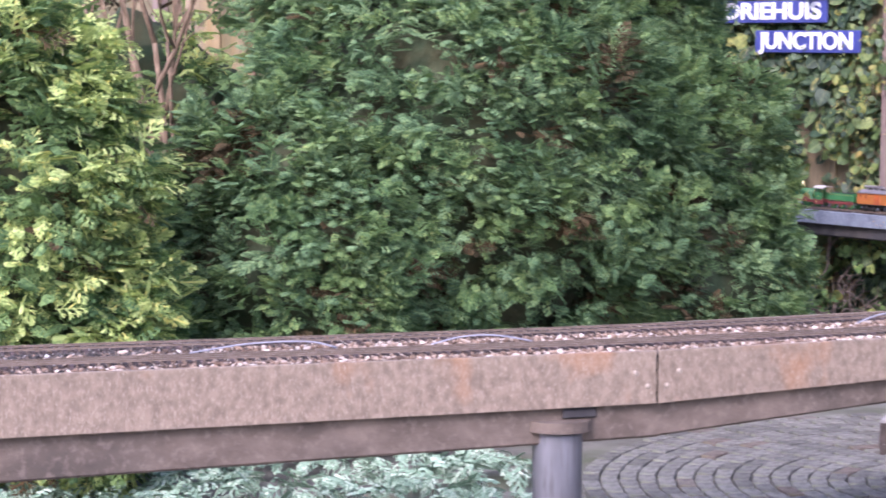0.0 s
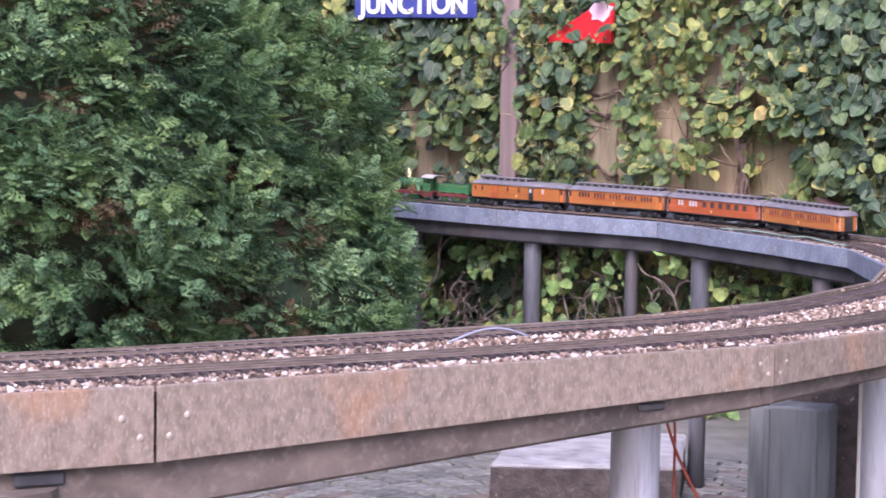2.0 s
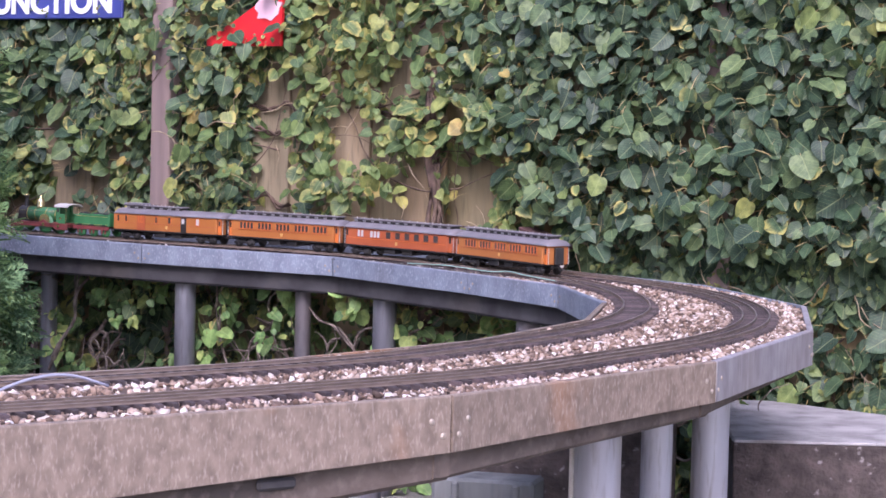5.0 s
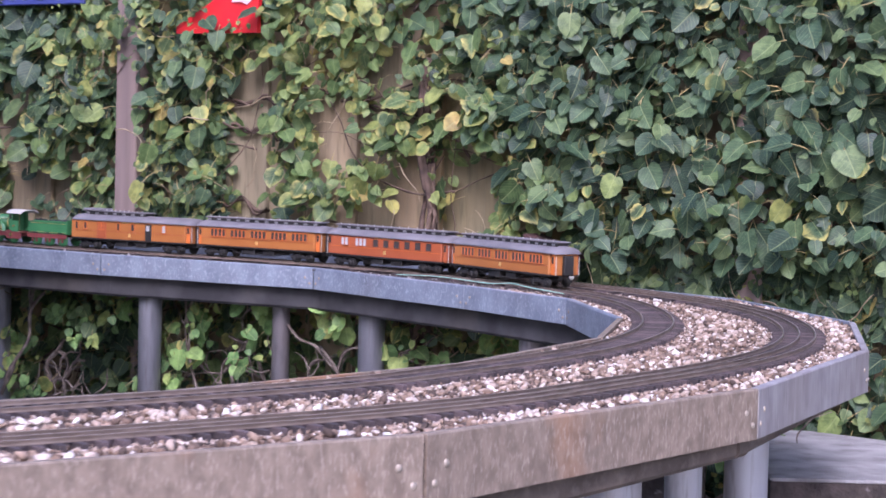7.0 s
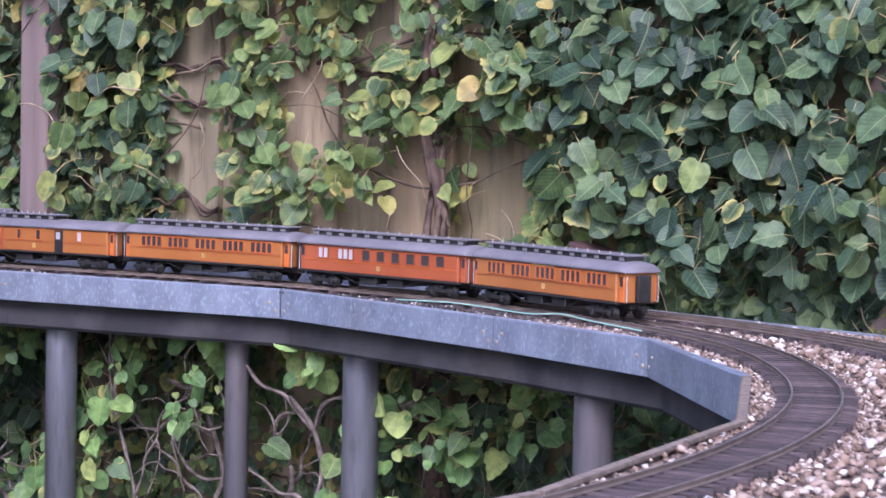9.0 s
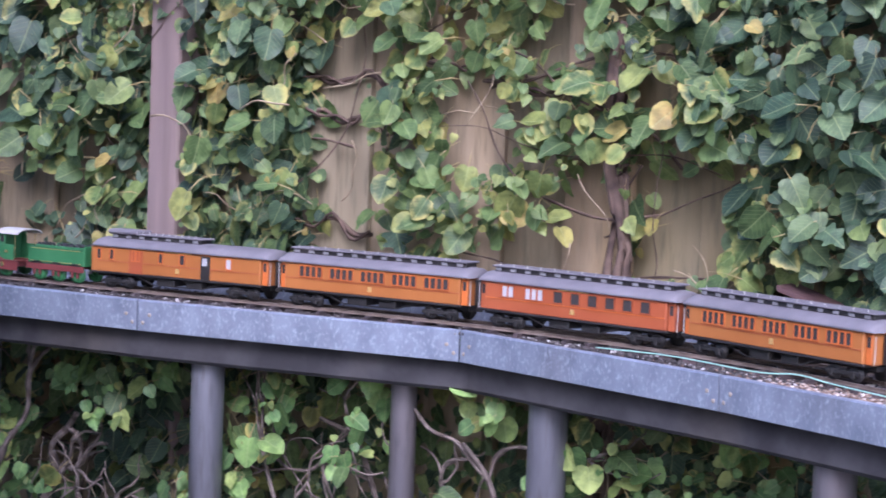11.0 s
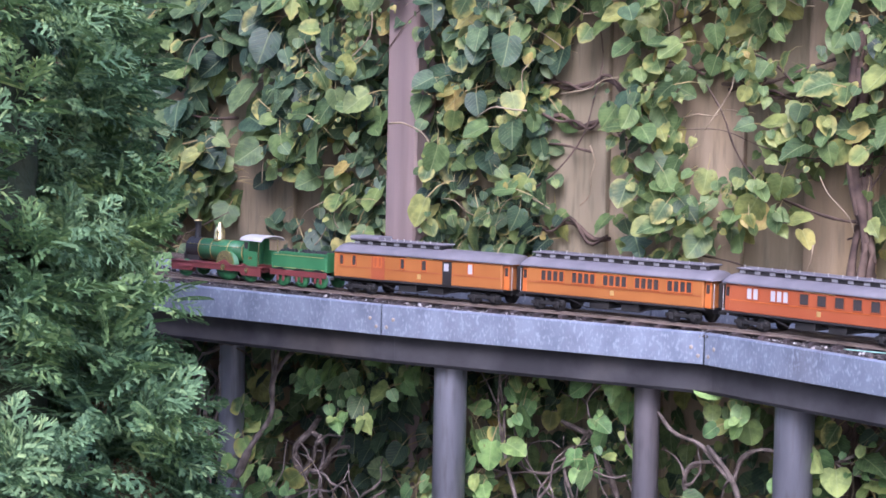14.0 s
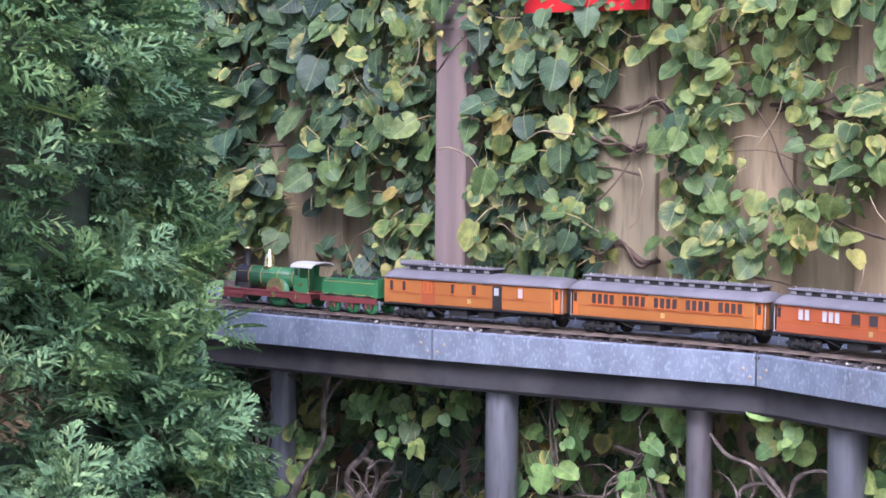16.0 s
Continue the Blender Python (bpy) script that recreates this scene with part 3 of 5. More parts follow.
for i in range(len(OUTER) - 1):
    a, b = OUTER[i], OUTER[i + 1]
    mat = "zinc_old" if i < 4 else "zinc_front" if i < 6 else "zinc"
    if i < 9:
        local(deck, part("side_plate", plate(a, b, 1), mat, None, "rust-stained weathered zinc side plate" if i < 4 else "pale grey galvanised side plate"))
        local(deck, part("beam", beam(a, b, 1), "beam"))
        if 0 < i < 6:
            before = set(bpy.data.objects)
            bolt_pair(a, b, 1, 1, None)
            bolt_pair(a, OUTER[i - 1], -1, 1, None)
            for o in set(bpy.data.objects) - before:
                local(deck, o)
for i in range(len(INNER) - 1):
    a, b = INNER[i], INNER[i + 1]
    local(deck, part("side_plate", plate(a, b, -1), "zinc" if i >= 6 else "zinc_old", None, "blue-grey galvanised side plate" if i >= 6 else ""))
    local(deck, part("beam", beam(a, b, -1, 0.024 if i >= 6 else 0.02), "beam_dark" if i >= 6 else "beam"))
    if i >= 7:
        before = set(bpy.data.objects)
        bolt_pair(a, b, -1, 1, None)
        bolt_pair(a, INNER[i - 1], 1, 1, None)
        for o in set(bpy.data.objects) - before:
            local(deck, o)


def deck_floor():
    """The trough's floor, from edge to edge, and the uneven bed in it."""
    near, far, low = bmesh.new(), bmesh.new(), bmesh.new()
    for i in range(len(OUTER) - 1):
        o0, o1, i0, i1 = (Vector(v[:3]) for v in (OUTER[i], OUTER[i + 1], INNER[i], INNER[i + 1]))
        along = max(2, int((o1 - o0).length / 0.04))
        bm = far if i >= 8 else near
        grid = []
        for u in range(along + 1):
            p, q = o0.lerp(o1, u / along), i0.lerp(i1, u / along)
            row = []
            for w in range(13):
                v = p.lerp(q, 0.012 + 0.976 * w / 12)
                v.z += -0.004 + 0.005 * noise.noise(v * 14) * math.sin(math.pi * w / 12)
                row.append(bm.verts.new(v))
            grid.append(row)
        for r0, r1 in zip(grid, grid[1:]):
            for w in range(12):
                bm.faces.new((r0[w], r0[w + 1], r1[w + 1], r1[w]))
        d = 0.045
        vs = [low.verts.new(v - Vector((0, 0, d))) for v in (o0, i0, i1, o1)]
        low.faces.new(vs[::-1])
    local(deck, part("ballast_bed", near, "bed", None, "grey-brown gravel bed", True))
    local(deck, part("ballast_bed", far, "dark_bed", None, "dark sooty gravel bed", True))
    bmesh.ops.solidify(low, geom=low.faces[:], thickness=0.012)
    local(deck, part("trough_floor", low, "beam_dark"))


deck_floor()


def support(x, y, top, r, mat="tube", foot=0.0):
    bm = bmesh.new()
    lathe(bm, [(r, foot - 0.02), (r, top - 0.012), (r * 0.98, top)], 24, Matrix.Translation((x, y, 0)))
    return local(deck, part("support_post", bm, mat, None, "round grey support post" if mat == "tube" else "pale shiny support post", True))


for x, y, top, r in ((-2.245, 1.412, 0.40, 0.058), (-1.925, 2.70, 0.47, 0.048), (-1.803, 3.46, 0.50, 0.039), (-1.91, 4.12, 0.518, 0.036), (-1.90, 3.87, 0.52, 0.029), (-2.62, 4.0, 0.44, 0.022),
                     (-3.914, 4.987, 0.53, 0.0285), (-3.266, 5.005, 0.53, 0.031), (-2.715, 4.80, 0.52, 0.03), (-4.9, 4.90, 0.52, 0.0285), (-3.553, 5.04, 0.555, 0.0215), (-4.462, 5.04, 0.555, 0.0242), (-3.05, 0.1, 0.35, 0.065)):
    support(x, y, top, r, "tube_pale" if x > -2.2 else "tube")
for x, y in ((-2.245, 1.412), (-1.925, 2.70), (-1.803, 3.46)):
    r = 0.06 if y < 2 else 0.045
    local(deck, part("bracket", box((-r * 1.6, 0.01, 0), (r * 1.6, 0.09, r * 1.1), 0.004, Matrix.Translation((x + 0.05, y + 0.03, 0.405 if y < 2 else 0.475)) @ Matrix.Rotation(radians(65), 4, "Z")), "beam_dark", None, "dark steel bracket"))
    local(deck, part("clamp", cyl((x, y, 0.405 if y < 2 else 0.475), (x, y, 0.43 if y < 2 else 0.50), r * 1.35, seg=20), "beam", None))


for x, y, down, wide in ((-2.185, 1.432, 0.128, 0.042), (-1.760, 2.525, 0.092, 0.030)):
    m = Matrix.Translation((x, y, 0.58 - down)) @ Matrix.Rotation(math.atan2(1.45, 0.695) if y < 1.6 else math.atan2(1.18, 0.44), 4, "Z")
    local(deck, part("bracket", box((-wide, 0.012, -0.020 if y < 1.6 else -0.012), (wide, 0.022, 0.004), 0.004, m), "beam_dark", None, "dark steel bracket under the plate"))


# ---- tracks ----
def deck_height(p):
    """Height of the deck's edge at a place in the plan."""
    near = sorted(range(len(INNER)), key=lambda k: (INNER[k][0] - p.x) ** 2 + (INNER[k][1] - p.y) ** 2)[:2]
    w = [1 / (1e-3 + math.hypot(INNER[k][0] - p.x, INNER[k][1] - p.y)) for k in near]
    return sum(INNER[k][2] * v for k, v in zip(near, w)) / sum(w)


def track(name, points, gauge, rails, label, height, sleeper_step):
    """A track: rails at parts of the gauge, on many single sleepers."""
    thing = empty(name, points[len(points) // 2], label, "railway track")
    path = smooth_path(points, 0.012)
    g = [gauge(i / (len(path) - 1)) for i in range(len(path))]
    for f in rails:
        rp = [p + side_of(path, i) * (f * g[i]) for i, p in enumerate(path)]
        s = height
        sec = [(-0.5, 0), (-0.5, 0.15), (-0.15, 0.3), (-0.15, 0.6), (-0.35, 0.72), (-0.35, 1), (0.35, 1), (0.35, 0.72), (0.15, 0.6), (0.15, 0.3), (0.5, 0.15), (0.5, 0)]
        ob = local(thing, part("rail", sweep(bmesh.new(), rp, [(x * s * 0.5, 0.0066 + z * s) for x, z in sec]), "rail", None))
        ob.data.materials.append(MAT["rail_top"])
        for f in ob.data.polygons:
            if f.normal.z > 0.95 and f.area > 0 and abs(sum(ob.data.vertices[v].co.z for v in f.vertices) / len(f.vertices) - path[min(f.index // 12, len(path) - 1)].z - 0.0066 - s) < 0.0006:
                f.material_index = 1
    proto = box((-0.5, -0.5, -0.5), (0.5, 0.5, 0.5), 0.06).copy()
    me = bpy.data.meshes.new("sleeper")
    proto.to_mesh(me)
    proto.free()
    me.materials.append(MAT["sleeper"])
    every = max(1, round(sleeper_step / 0.012))
    for i in range(0, len(path) - 1, every):
        if not 0.3 < path[i].y < 4.8 and (i // every) % 2:
            continue
        n = side_of(path, i)
        ob = new("sleeper", me)
        ang = math.atan2(n.y, n.x) + random.uniform(-0.02, 0.02)
        m = Matrix.Translation(path[i] + Vector((0, 0, 0.0006))) @ Matrix.Rotation(ang, 4, "Z") @ Matrix.Diagonal((g[i] * random.uniform(1.58, 1.74), random.uniform(0.0078, 0.0096), 0.0125, 1))
        ob.parent = thing
        ob.matrix_parent_inverse = thing.matrix_world.inverted()
        ob.matrix_basis = m
    return path


def lift(points, up):
    out = []
    for x, y in points:
        v = Vector((x, y, 0))
        v.z = deck_height(v) + up
        out.append(v)
    return out


OUT_LINE = lift([(-3.74, -1.5), (-2.94, 0.22), (-2.245, 1.66), (-1.815, 2.82), (-1.748, 3.44), (-1.775, 3.9), (-1.88, 4.25), (-2.06, 4.55), (-2.30, 4.79), (-2.62, 4.96), (-3.0, 5.045), (-3.35, 5.065)], 0.0)
IN_LINE = lift([(-3.98, -1.4), (-3.15, 0.32), (-2.46, 1.76), (-2.05, 2.88), (-1.99, 3.44), (-2.03, 3.9), (-2.17, 4.3), (-2.42, 4.65), (-2.75, 4.88), (-3.15, 5.01), (-3.6, 5.045), (-4.2, 5.035), (-5.2, 5.0), (-6.4, 4.97)], 0.0)
track("outer_track", OUT_LINE, lambda u: 0.068 - 0.02 * u, (-0.5, 0.0, 0.5), "rusty three-rail model railway track on dark sleepers", 0.0058, 0.024)
line = track("inner_track", IN_LINE, lambda u: 0.066 - 0.021 * u, (-0.5, 0.5), "rusty two-rail model railway track in gravel", 0.0058, 0.024)


# ---- loose stones in the trough ----
def pebble(seed):
    bm = bmesh.new()
    bmesh.ops.create_icosphere(bm, subdivisions=1, radius=1)
    r = random.Random(seed)
    for v in bm.verts:
        v.co *= r.uniform(0.55, 1.2)
        v.co.x *= 1.3
        v.co.y *= 0.85
        v.co.z *= 0.7
    vs, fs = [tuple(v.co) for v in bm.verts], [tuple(v.index for v in f.verts) for f in bm.faces]
    bm.free()
    return vs, fs


def ballast():
    lines = np.array([[p.x, p.y] for p in (smooth_path(OUT_LINE, 0.03) + line)])
    for kind in range(3):
        at, size = [], []
        for i in range(len(OUTER) - 2):
            o0, o1, i0, i1 = (np.array(v[:3]) for v in (OUTER[i], OUTER[i + 1], INNER[i], INNER[i + 1]))
            area = np.linalg.norm(o1 - o0) * np.linalg.norm(i0 - o0)
            big = 1.0 if i < 3 else 0.8 if i < 7 else 0.6
            n = int(area * 5700 / big ** 2 / 3 * (0.25 if i == 0 else 0.4 if i >= 8 else 1))
            u, w = rng.random(n), 0.03 + 0.94 * rng.random(n)
            p = (o0 + (o1 - o0) * u[:, None]) * (1 - w[:, None]) + (i0 + (i1 - i0) * u[:, None]) * w[:, None]
            near = np.min(np.linalg.norm(p[:, None, :2] - lines[None], axis=2), axis=1)
            s = (0.0030 + 0.0060 * rng.random(n) ** 2.4) * big
            s = np.where(near < 0.072, s * 0.62, s)
            p[:, 2] += s * 0.25 + np.where(near < 0.072, -0.0015, 0.001)
            at.append(p)
            size.append(s)
        at, size = np.concatenate(at), np.concatenate(size)
        n = len(at)
        vs, fs = pebble(kind)
        ups = rng.normal(size=(n, 3))
        nor = rng.normal(size=(n, 3)) * 0.5 + [0, 0, 1.0]
        M = frames_of(nor, ups, size, at)
        far = at[:, 0] + rng.normal(size=n) * 0.12 < -2.85
        for pick, mat, words in ((~far, "stone", "loose pale and brown gravel"), (far, "dark_stone", "loose dark gravel with a few pale stones")):
            tagged(local(deck, scatter("ballast", vs, fs, M[pick], mat)), label=words, kind="stuff")


ballast()


def track_gravel():
    """Fine gravel between and beside the sleepers."""
    at, size = [], []
    for path in (smooth_path(OUT_LINE, 0.012), line):
        P = np.array([p for p in path if p.y > 0.6 and p.x > -4.9])
        d = np.gradient(P, axis=0)
        side = np.stack([-d[:, 1], d[:, 0], np.zeros(len(P))], 1)
        side /= np.linalg.norm(side, axis=1)[:, None]
        per = 34
        k = np.repeat(np.arange(len(P)), per)
        n = len(k)
        p = P[k] + side[k] * rng.uniform(-0.07, 0.07, n)[:, None] + d[k] * rng.uniform(-0.5, 0.5, n)[:, None]
        s = 0.0022 + 0.0026 * rng.random(n) ** 2
        p[:, 2] += -0.0008 + s * 0.2
        at.append(p)
        size.append(s)
    at, size = np.concatenate(at), np.concatenate(size)
    n = len(at)
    vs = [(1, 0, 0), (-0.8, 0.2, 0), (0.1, 1, 0.1), (0, -0.9, -0.1), (0.1, 0, 0.75), (0, 0, -0.6)]
    fs = [(0, 2, 4), (2, 1, 4), (1, 3, 4), (3, 0, 4), (2, 0, 5), (1, 2, 5), (3, 1, 5), (0, 3, 5)]
    M = frames_of(rng.normal(size=(n, 3)) * 0.4 + [0, 0, 1.0], rng.normal(size=(n, 3)), size, at)
    far = at[:, 0] + rng.normal(size=n) * 0.12 < -2.75
    for pick, mat, words in ((~far, "stone", "fine brown and pale gravel between the sleepers"), (far, "dark_stone", "fine dark gravel between the sleepers")):
        tagged(local(deck, scatter("ballast", vs, fs, M[pick], mat)), label=words, kind="stuff")


track_gravel()


def edge_stones():
    """Larger pale stones that lie along the plates and between the tracks."""
    at, size = [], []
    for i in range(1, 8):
        o0, o1, i0, i1 = (np.array(v[:3]) for v in (OUTER[i], OUTER[i + 1], INNER[i], INNER[i + 1]))
        n = int(np.linalg.norm(o1 - o0) * 40)
        u = rng.random(n)
        w = np.where(rng.random(n) < 0.6, rng.uniform(0.045, 0.13, n), rng.uniform(0.46, 0.66, n))
        p = (o0 + (o1 - o0) * u[:, None]) * (1 - w[:, None]) + (i0 + (i1 - i0) * u[:, None]) * w[:, None]
        s = rng.uniform(0.006, 0.0115, n) * (1.0 if i < 4 else 0.8)
        p[:, 2] += 0.003
        at.append(p)
        size.append(s)
    at, size = np.concatenate(at), np.concatenate(size)
    vs, fs = pebble(7)
    ob = scatter("ballast", vs, fs, frames_of(rng.normal(size=(len(at), 3)) * 0.3 + [0, 0, 1.0], rng.normal(size=(len(at), 3)), size, at), "pale_stone")
    tagged(local(deck, ob), label="larger whitish stones", kind="stuff")


edge_stones()

# ---- the second, higher strip along the fence ----
strip = empty("fence_side_track_bed", (-4.5, 5.22, 0), "narrow raised track bed of pale zinc along the fence", "viaduct")
for k, (x0, x1) in enumerate(((-7.5, -6.1), (-6.1, -4.75), (-4.75, -3.62), (-3.62, -2.87))):
    local(strip, part("side_plate", box((x0 + 0.001, 5.155, 0.585), (x1 - 0.001, 5.163, 0.634), 0.002), "zinc", None, "pale zinc side plate"))
bmk = bmesh.new()
add_box(bmk, (-7.5, 5.163, 0.59), (-2.87, 5.30, 0.627), 0.003)
local(strip, part("bed", bmk, "bed", None, "mossy dark track bed"))
local(strip, part("end_block", box((-2.869, 5.10, 0.600), (-2.822, 5.16, 0.640), 0.003), "white_paint", None, "white-painted end block"))
for x, r in ((-5.6, 0.026),):
    bmk = bmesh.new()
    lathe(bmk, [(r, -0.02), (r, 0.588)], 20, Matrix.Translation((x, 5.2, 0)))
    local(strip, part("support_post", bmk, "tube", None, "round grey support post", True))
track("fence_side_track", [Vector((x, 5.225, 0.627)) for x in (-7.3, -6.0, -4.5, -3.6, -2.95)], lambda u: 0.045, (-0.5, 0.5), "dark neglected track overgrown beside the fence", 0.006, 0.04)
hut = empty("model_hut", (-2.9, 5.2, 0.627), "small dark brown model hut with a sloping roof", "model building")
bmk = bmesh.new()
add_box(bmk, (-2.955, 5.18, 0.628), (-2.88, 5.24, 0.668), 0.002)
local(hut, part("body", bmk, "brown"))
bmk = bmesh.new()
vs = [bmk.verts.new(v) for v in ((-2.965, 5.17, 0.69), (-2.965, 5.25, 0.69), (-2.835, 5.25, 0.645), (-2.835, 5.17, 0.645), (-2.965, 5.17, 0.698), (-2.965, 5.25, 0.698), (-2.835, 5.25, 0.653), (-2.835, 5.17, 0.653))]
for f in ((0, 1, 2, 3), (7, 6, 5, 4), (0, 4, 5, 1), (1, 5, 6, 2), (2, 6, 7, 3), (3, 7, 4, 0)):
    bmk.faces.new([vs[k] for k in f])
local(hut, part("roof", bmk, "brown", None, "sloping brown roof"))

# ---- the fence ----
fence = empty("fence", (-4, 5.35, 0), "weathered board fence half covered by climbing leaves", "fence", kind="structure")
x, k = -13.0, 0
while x < 4.0:
    w = random.uniform(0.118, 0.142)
    y = 5.33 + (0.0 if k % 2 else 0.018)
    ob = part("fence_board", box((x, y, 0.0), (x + w + 0.006, y + 0.016, 1.95 + random.uniform(-0.004, 0.004)), 0.002), "board")
    local(fence, ob)
    x += w
    k += 1
for x0 in (-9.6, -7.8, -6.02, -4.245, -2.45, -0.65, 1.15):
    local(fence, part("fence_post", box((x0 - 0.036, 5.265, 0.0), (x0 + 0.036, 5.329, 2.0), 0.004), "post", None, "grey-purple weathered square fence post"))
for z in (0.35, 1.05, 1.75):
    local(fence, part("fence_rail", box((-13, 5.366, z - 0.035), (4, 5.40, z + 0.035), 0.003), "board"))

# ---- signs on the fence ----
def sign(name, text, x0, x1, z0, z1, label):
    thing = empty(name, ((x0 + x1) / 2, 5.25, (z0 + z1) / 2), label, "station sign")
    local(thing, part("plate", box((x0, 5.235, z0), (x1, 5.247, z1), 0.003), "sign_blue"))
    cu = bpy.data.curves.new("lettering", "FONT")
    cu.body, cu.align_x, cu.align_y, cu.size, cu.extrude, cu.offset = text, "CENTER", "CENTER", (z1 - z0) * 1.02, 0.0015, 0.0035
    ob = new("lettering", cu)
    ob.matrix_world = Matrix.Translation(((x0 + x1) / 2, 5.2325, (z0 + z1) / 2)) @ Matrix.Rotation(radians(90), 4, "X")
    bpy.context.view_layer.update()
    wide = ob.dimensions.x
    me = bpy.data.meshes.new_from_object(ob.evaluated_get(bpy.context.evaluated_depsgraph_get()))
    me.materials.clear()
    me.materials.append(MAT["sign_white"])
    bpy.data.objects.remove(ob)
    ob = new("lettering", me)
    ob.matrix_world = Matrix.Translation(((x0 + x1) / 2, 5.2325, (z0 + z1) / 2)) @ Matrix.Rotation(radians(90), 4, "X") @ Matrix.Diagonal(((x1 - x0) * 0.9 / wide, 1, 1, 1))
    local(thing, tagged(ob, label="white raised capital letters"))


sign("station_sign", "DRIEHUIS", -5.15, -4.55, 1.375, 1.47, "dark blue enamel sign with white letters on the fence")
sign("station_sign", "JUNCTION", -4.94, -4.372, 1.248, 1.343, "dark blue enamel sign with white letters on the fence")
red = empty("red_sign", (-3.92, 5.22, 1.2), "glossy red panel with a pale pink patch for its highlight", "sign")
bmk = bmesh.new()
face = bmk.faces.new([bmk.verts.new((x, 5.232, z)) for x, z in ((-4.05, 1.167), (-3.79, 1.167), (-3.785, 1.30), (-3.86, 1.292), (-3.94, 1.245), (-4.05, 1.185))])
ext = bmesh.ops.extrude_face_region(bmk, geom=[face])
bmesh.ops.translate(bmk, vec=(0, 0.014, 0), verts=[v for v in ext["geom"] if isinstance(v, bmesh.types.BMVert)])
bmesh.ops.recalc_face_normals(bmk, faces=bmk.faces)
local(red, part("panel", bmk, "red"))
# flat pink piece stands in for the bright highlight on the panel
bmk = bmesh.new()
face = bmk.faces.new([bmk.verts.new((-3.832 + (0.050 if k % 2 else 0.039) * (1 + 0.2 * math.sin(2.3 * k)) * math.cos(math.pi * k / 7), 5.2315, 1.272 + (0.036 if k % 2 else 0.028) * math.sin(math.pi * k / 7))) for k in range(14)])
ext = bmesh.ops.extrude_face_region(bmk, geom=[face])
bmesh.ops.translate(bmk, vec=(0, -0.004, 0), verts=[v for v in ext["geom"] if isinstance(v, bmesh.types.BMVert)])
bmesh.ops.recalc_face_normals(bmk, faces=bmk.faces)
local(red, part("figure", bmk, "pink", None, "pale pink ragged patch standing for a bright highlight"))


# ---- climbing plant on the fence ----
def heart_leaf(kind=0):
    """An ovate, toothed leaf, 1 long, folded along its rib and drooping; its stalk end at the origin, its face to +z."""
    half = ([(0.17, -0.08), (0.35, -0.03), (0.43, 0.08), (0.50, 0.20), (0.495, 0.34), (0.505, 0.47), (0.44, 0.60), (0.395, 0.73), (0.27, 0.84), (0.16, 0.95)],
            [(0.20, -0.10), (0.40, -0.02), (0.42, 0.10), (0.52, 0.20), (0.46, 0.33), (0.47, 0.45), (0.35, 0.56), (0.32, 0.69), (0.18, 0.80), (0.12, 0.92)],
            [(0.19, -0.07), (0.37, 0.0), (0.45, 0.11), (0.52, 0.24), (0.51, 0.37), (0.50, 0.50), (0.45, 0.63), (0.38, 0.75), (0.28, 0.86), (0.14, 0.96)],
            [(0.12, -0.06), (0.42, -0.05), (0.50, 0.06), (0.36, 0.22), (0.33, 0.32), (0.54, 0.44), (0.46, 0.54), (0.22, 0.62), (0.20, 0.74), (0.09, 0.92)])[kind]
    fold, droop, curl = ((0.24, 0.16, 0.05), (0.10, 0.30, -0.06), (0.34, 0.06, 0.08), (0.16, 0.2, 0.0))[kind]
    rib = [(0.0, 0.0, 0.0), (0.0, 0.3, -0.01 - droop * 0.09), (0.0, 0.62, -0.02 - droop * 0.38), (0.03, 1.02, -droop * 1.08)]
    vs, fs = list(rib), []
    blade = [(0, 0, 0), (0, 0.3, 0), (0, 0.62, 0), (0, 1.02, 1)]
    for s in (1, -1):
        b = len(vs)
        vs += [(s * x * (1.0 if s == 1 else 0.93), y, fold * x * (1 - 0.8 * x) - droop * y * y + curl * s * x * y + 0.025 * math.sin(11 * y + s)) for x, y in half]
        blade += [(s * x, y, 1) for x, y in half]
        order = [(0, b, b + 1), (0, b + 1, b + 2), (0, b + 2, b + 3, 1), (1, b + 3, b + 4), (1, b + 4, b + 5), (1, b + 5, b + 6, 2), (2, b + 6, b + 7), (2, b + 7, b + 8), (2, b + 8, b + 9, 3)]
        fs += [f if s == 1 else f[::-1] for f in order]
    b = len(vs)
    vs += [(-0.02, 0.02, -0.012), (0.02, 0.02, -0.012), (0.03, -0.5, -0.30), (0.0, -0.5, -0.34), (0.05, -0.85, -0.75)]
    blade += [(0, 0, -1)] * 5
    fs += [(b, b + 1, b + 2, b + 3), (b + 3, b + 2, b + 4)]
    return vs, fs, blade


GAPS = ((-3.845, 0.93, 0.078, 0.20, 1.3), (-3.56, 0.945, 0.06, 0.09, 1.2), (-3.40, 1.10, 0.05, 0.06, 1.0), (-3.86, 0.70, 0.09, 0.035, 1.0), (-3.46, 0.70, 0.20, 0.042, 1.2), (-3.34, 0.80, 0.05, 0.06, 1.1),
        (-4.57, 0.755, 0.11, 0.075, 0.9), (-4.94, 1.01, 0.08, 0.06, 1.0), (-4.245, 0.86, 0.05, 0.27, 1.4), (-3.16, 0.80, 0.075, 0.10, 1.0), (-2.95, 0.69, 0.09, 0.035, 0.9), (-4.70, 0.97, 0.05, 0.08, 0.7), (-4.78, 0.70, 0.12, 0.04, 0.8))


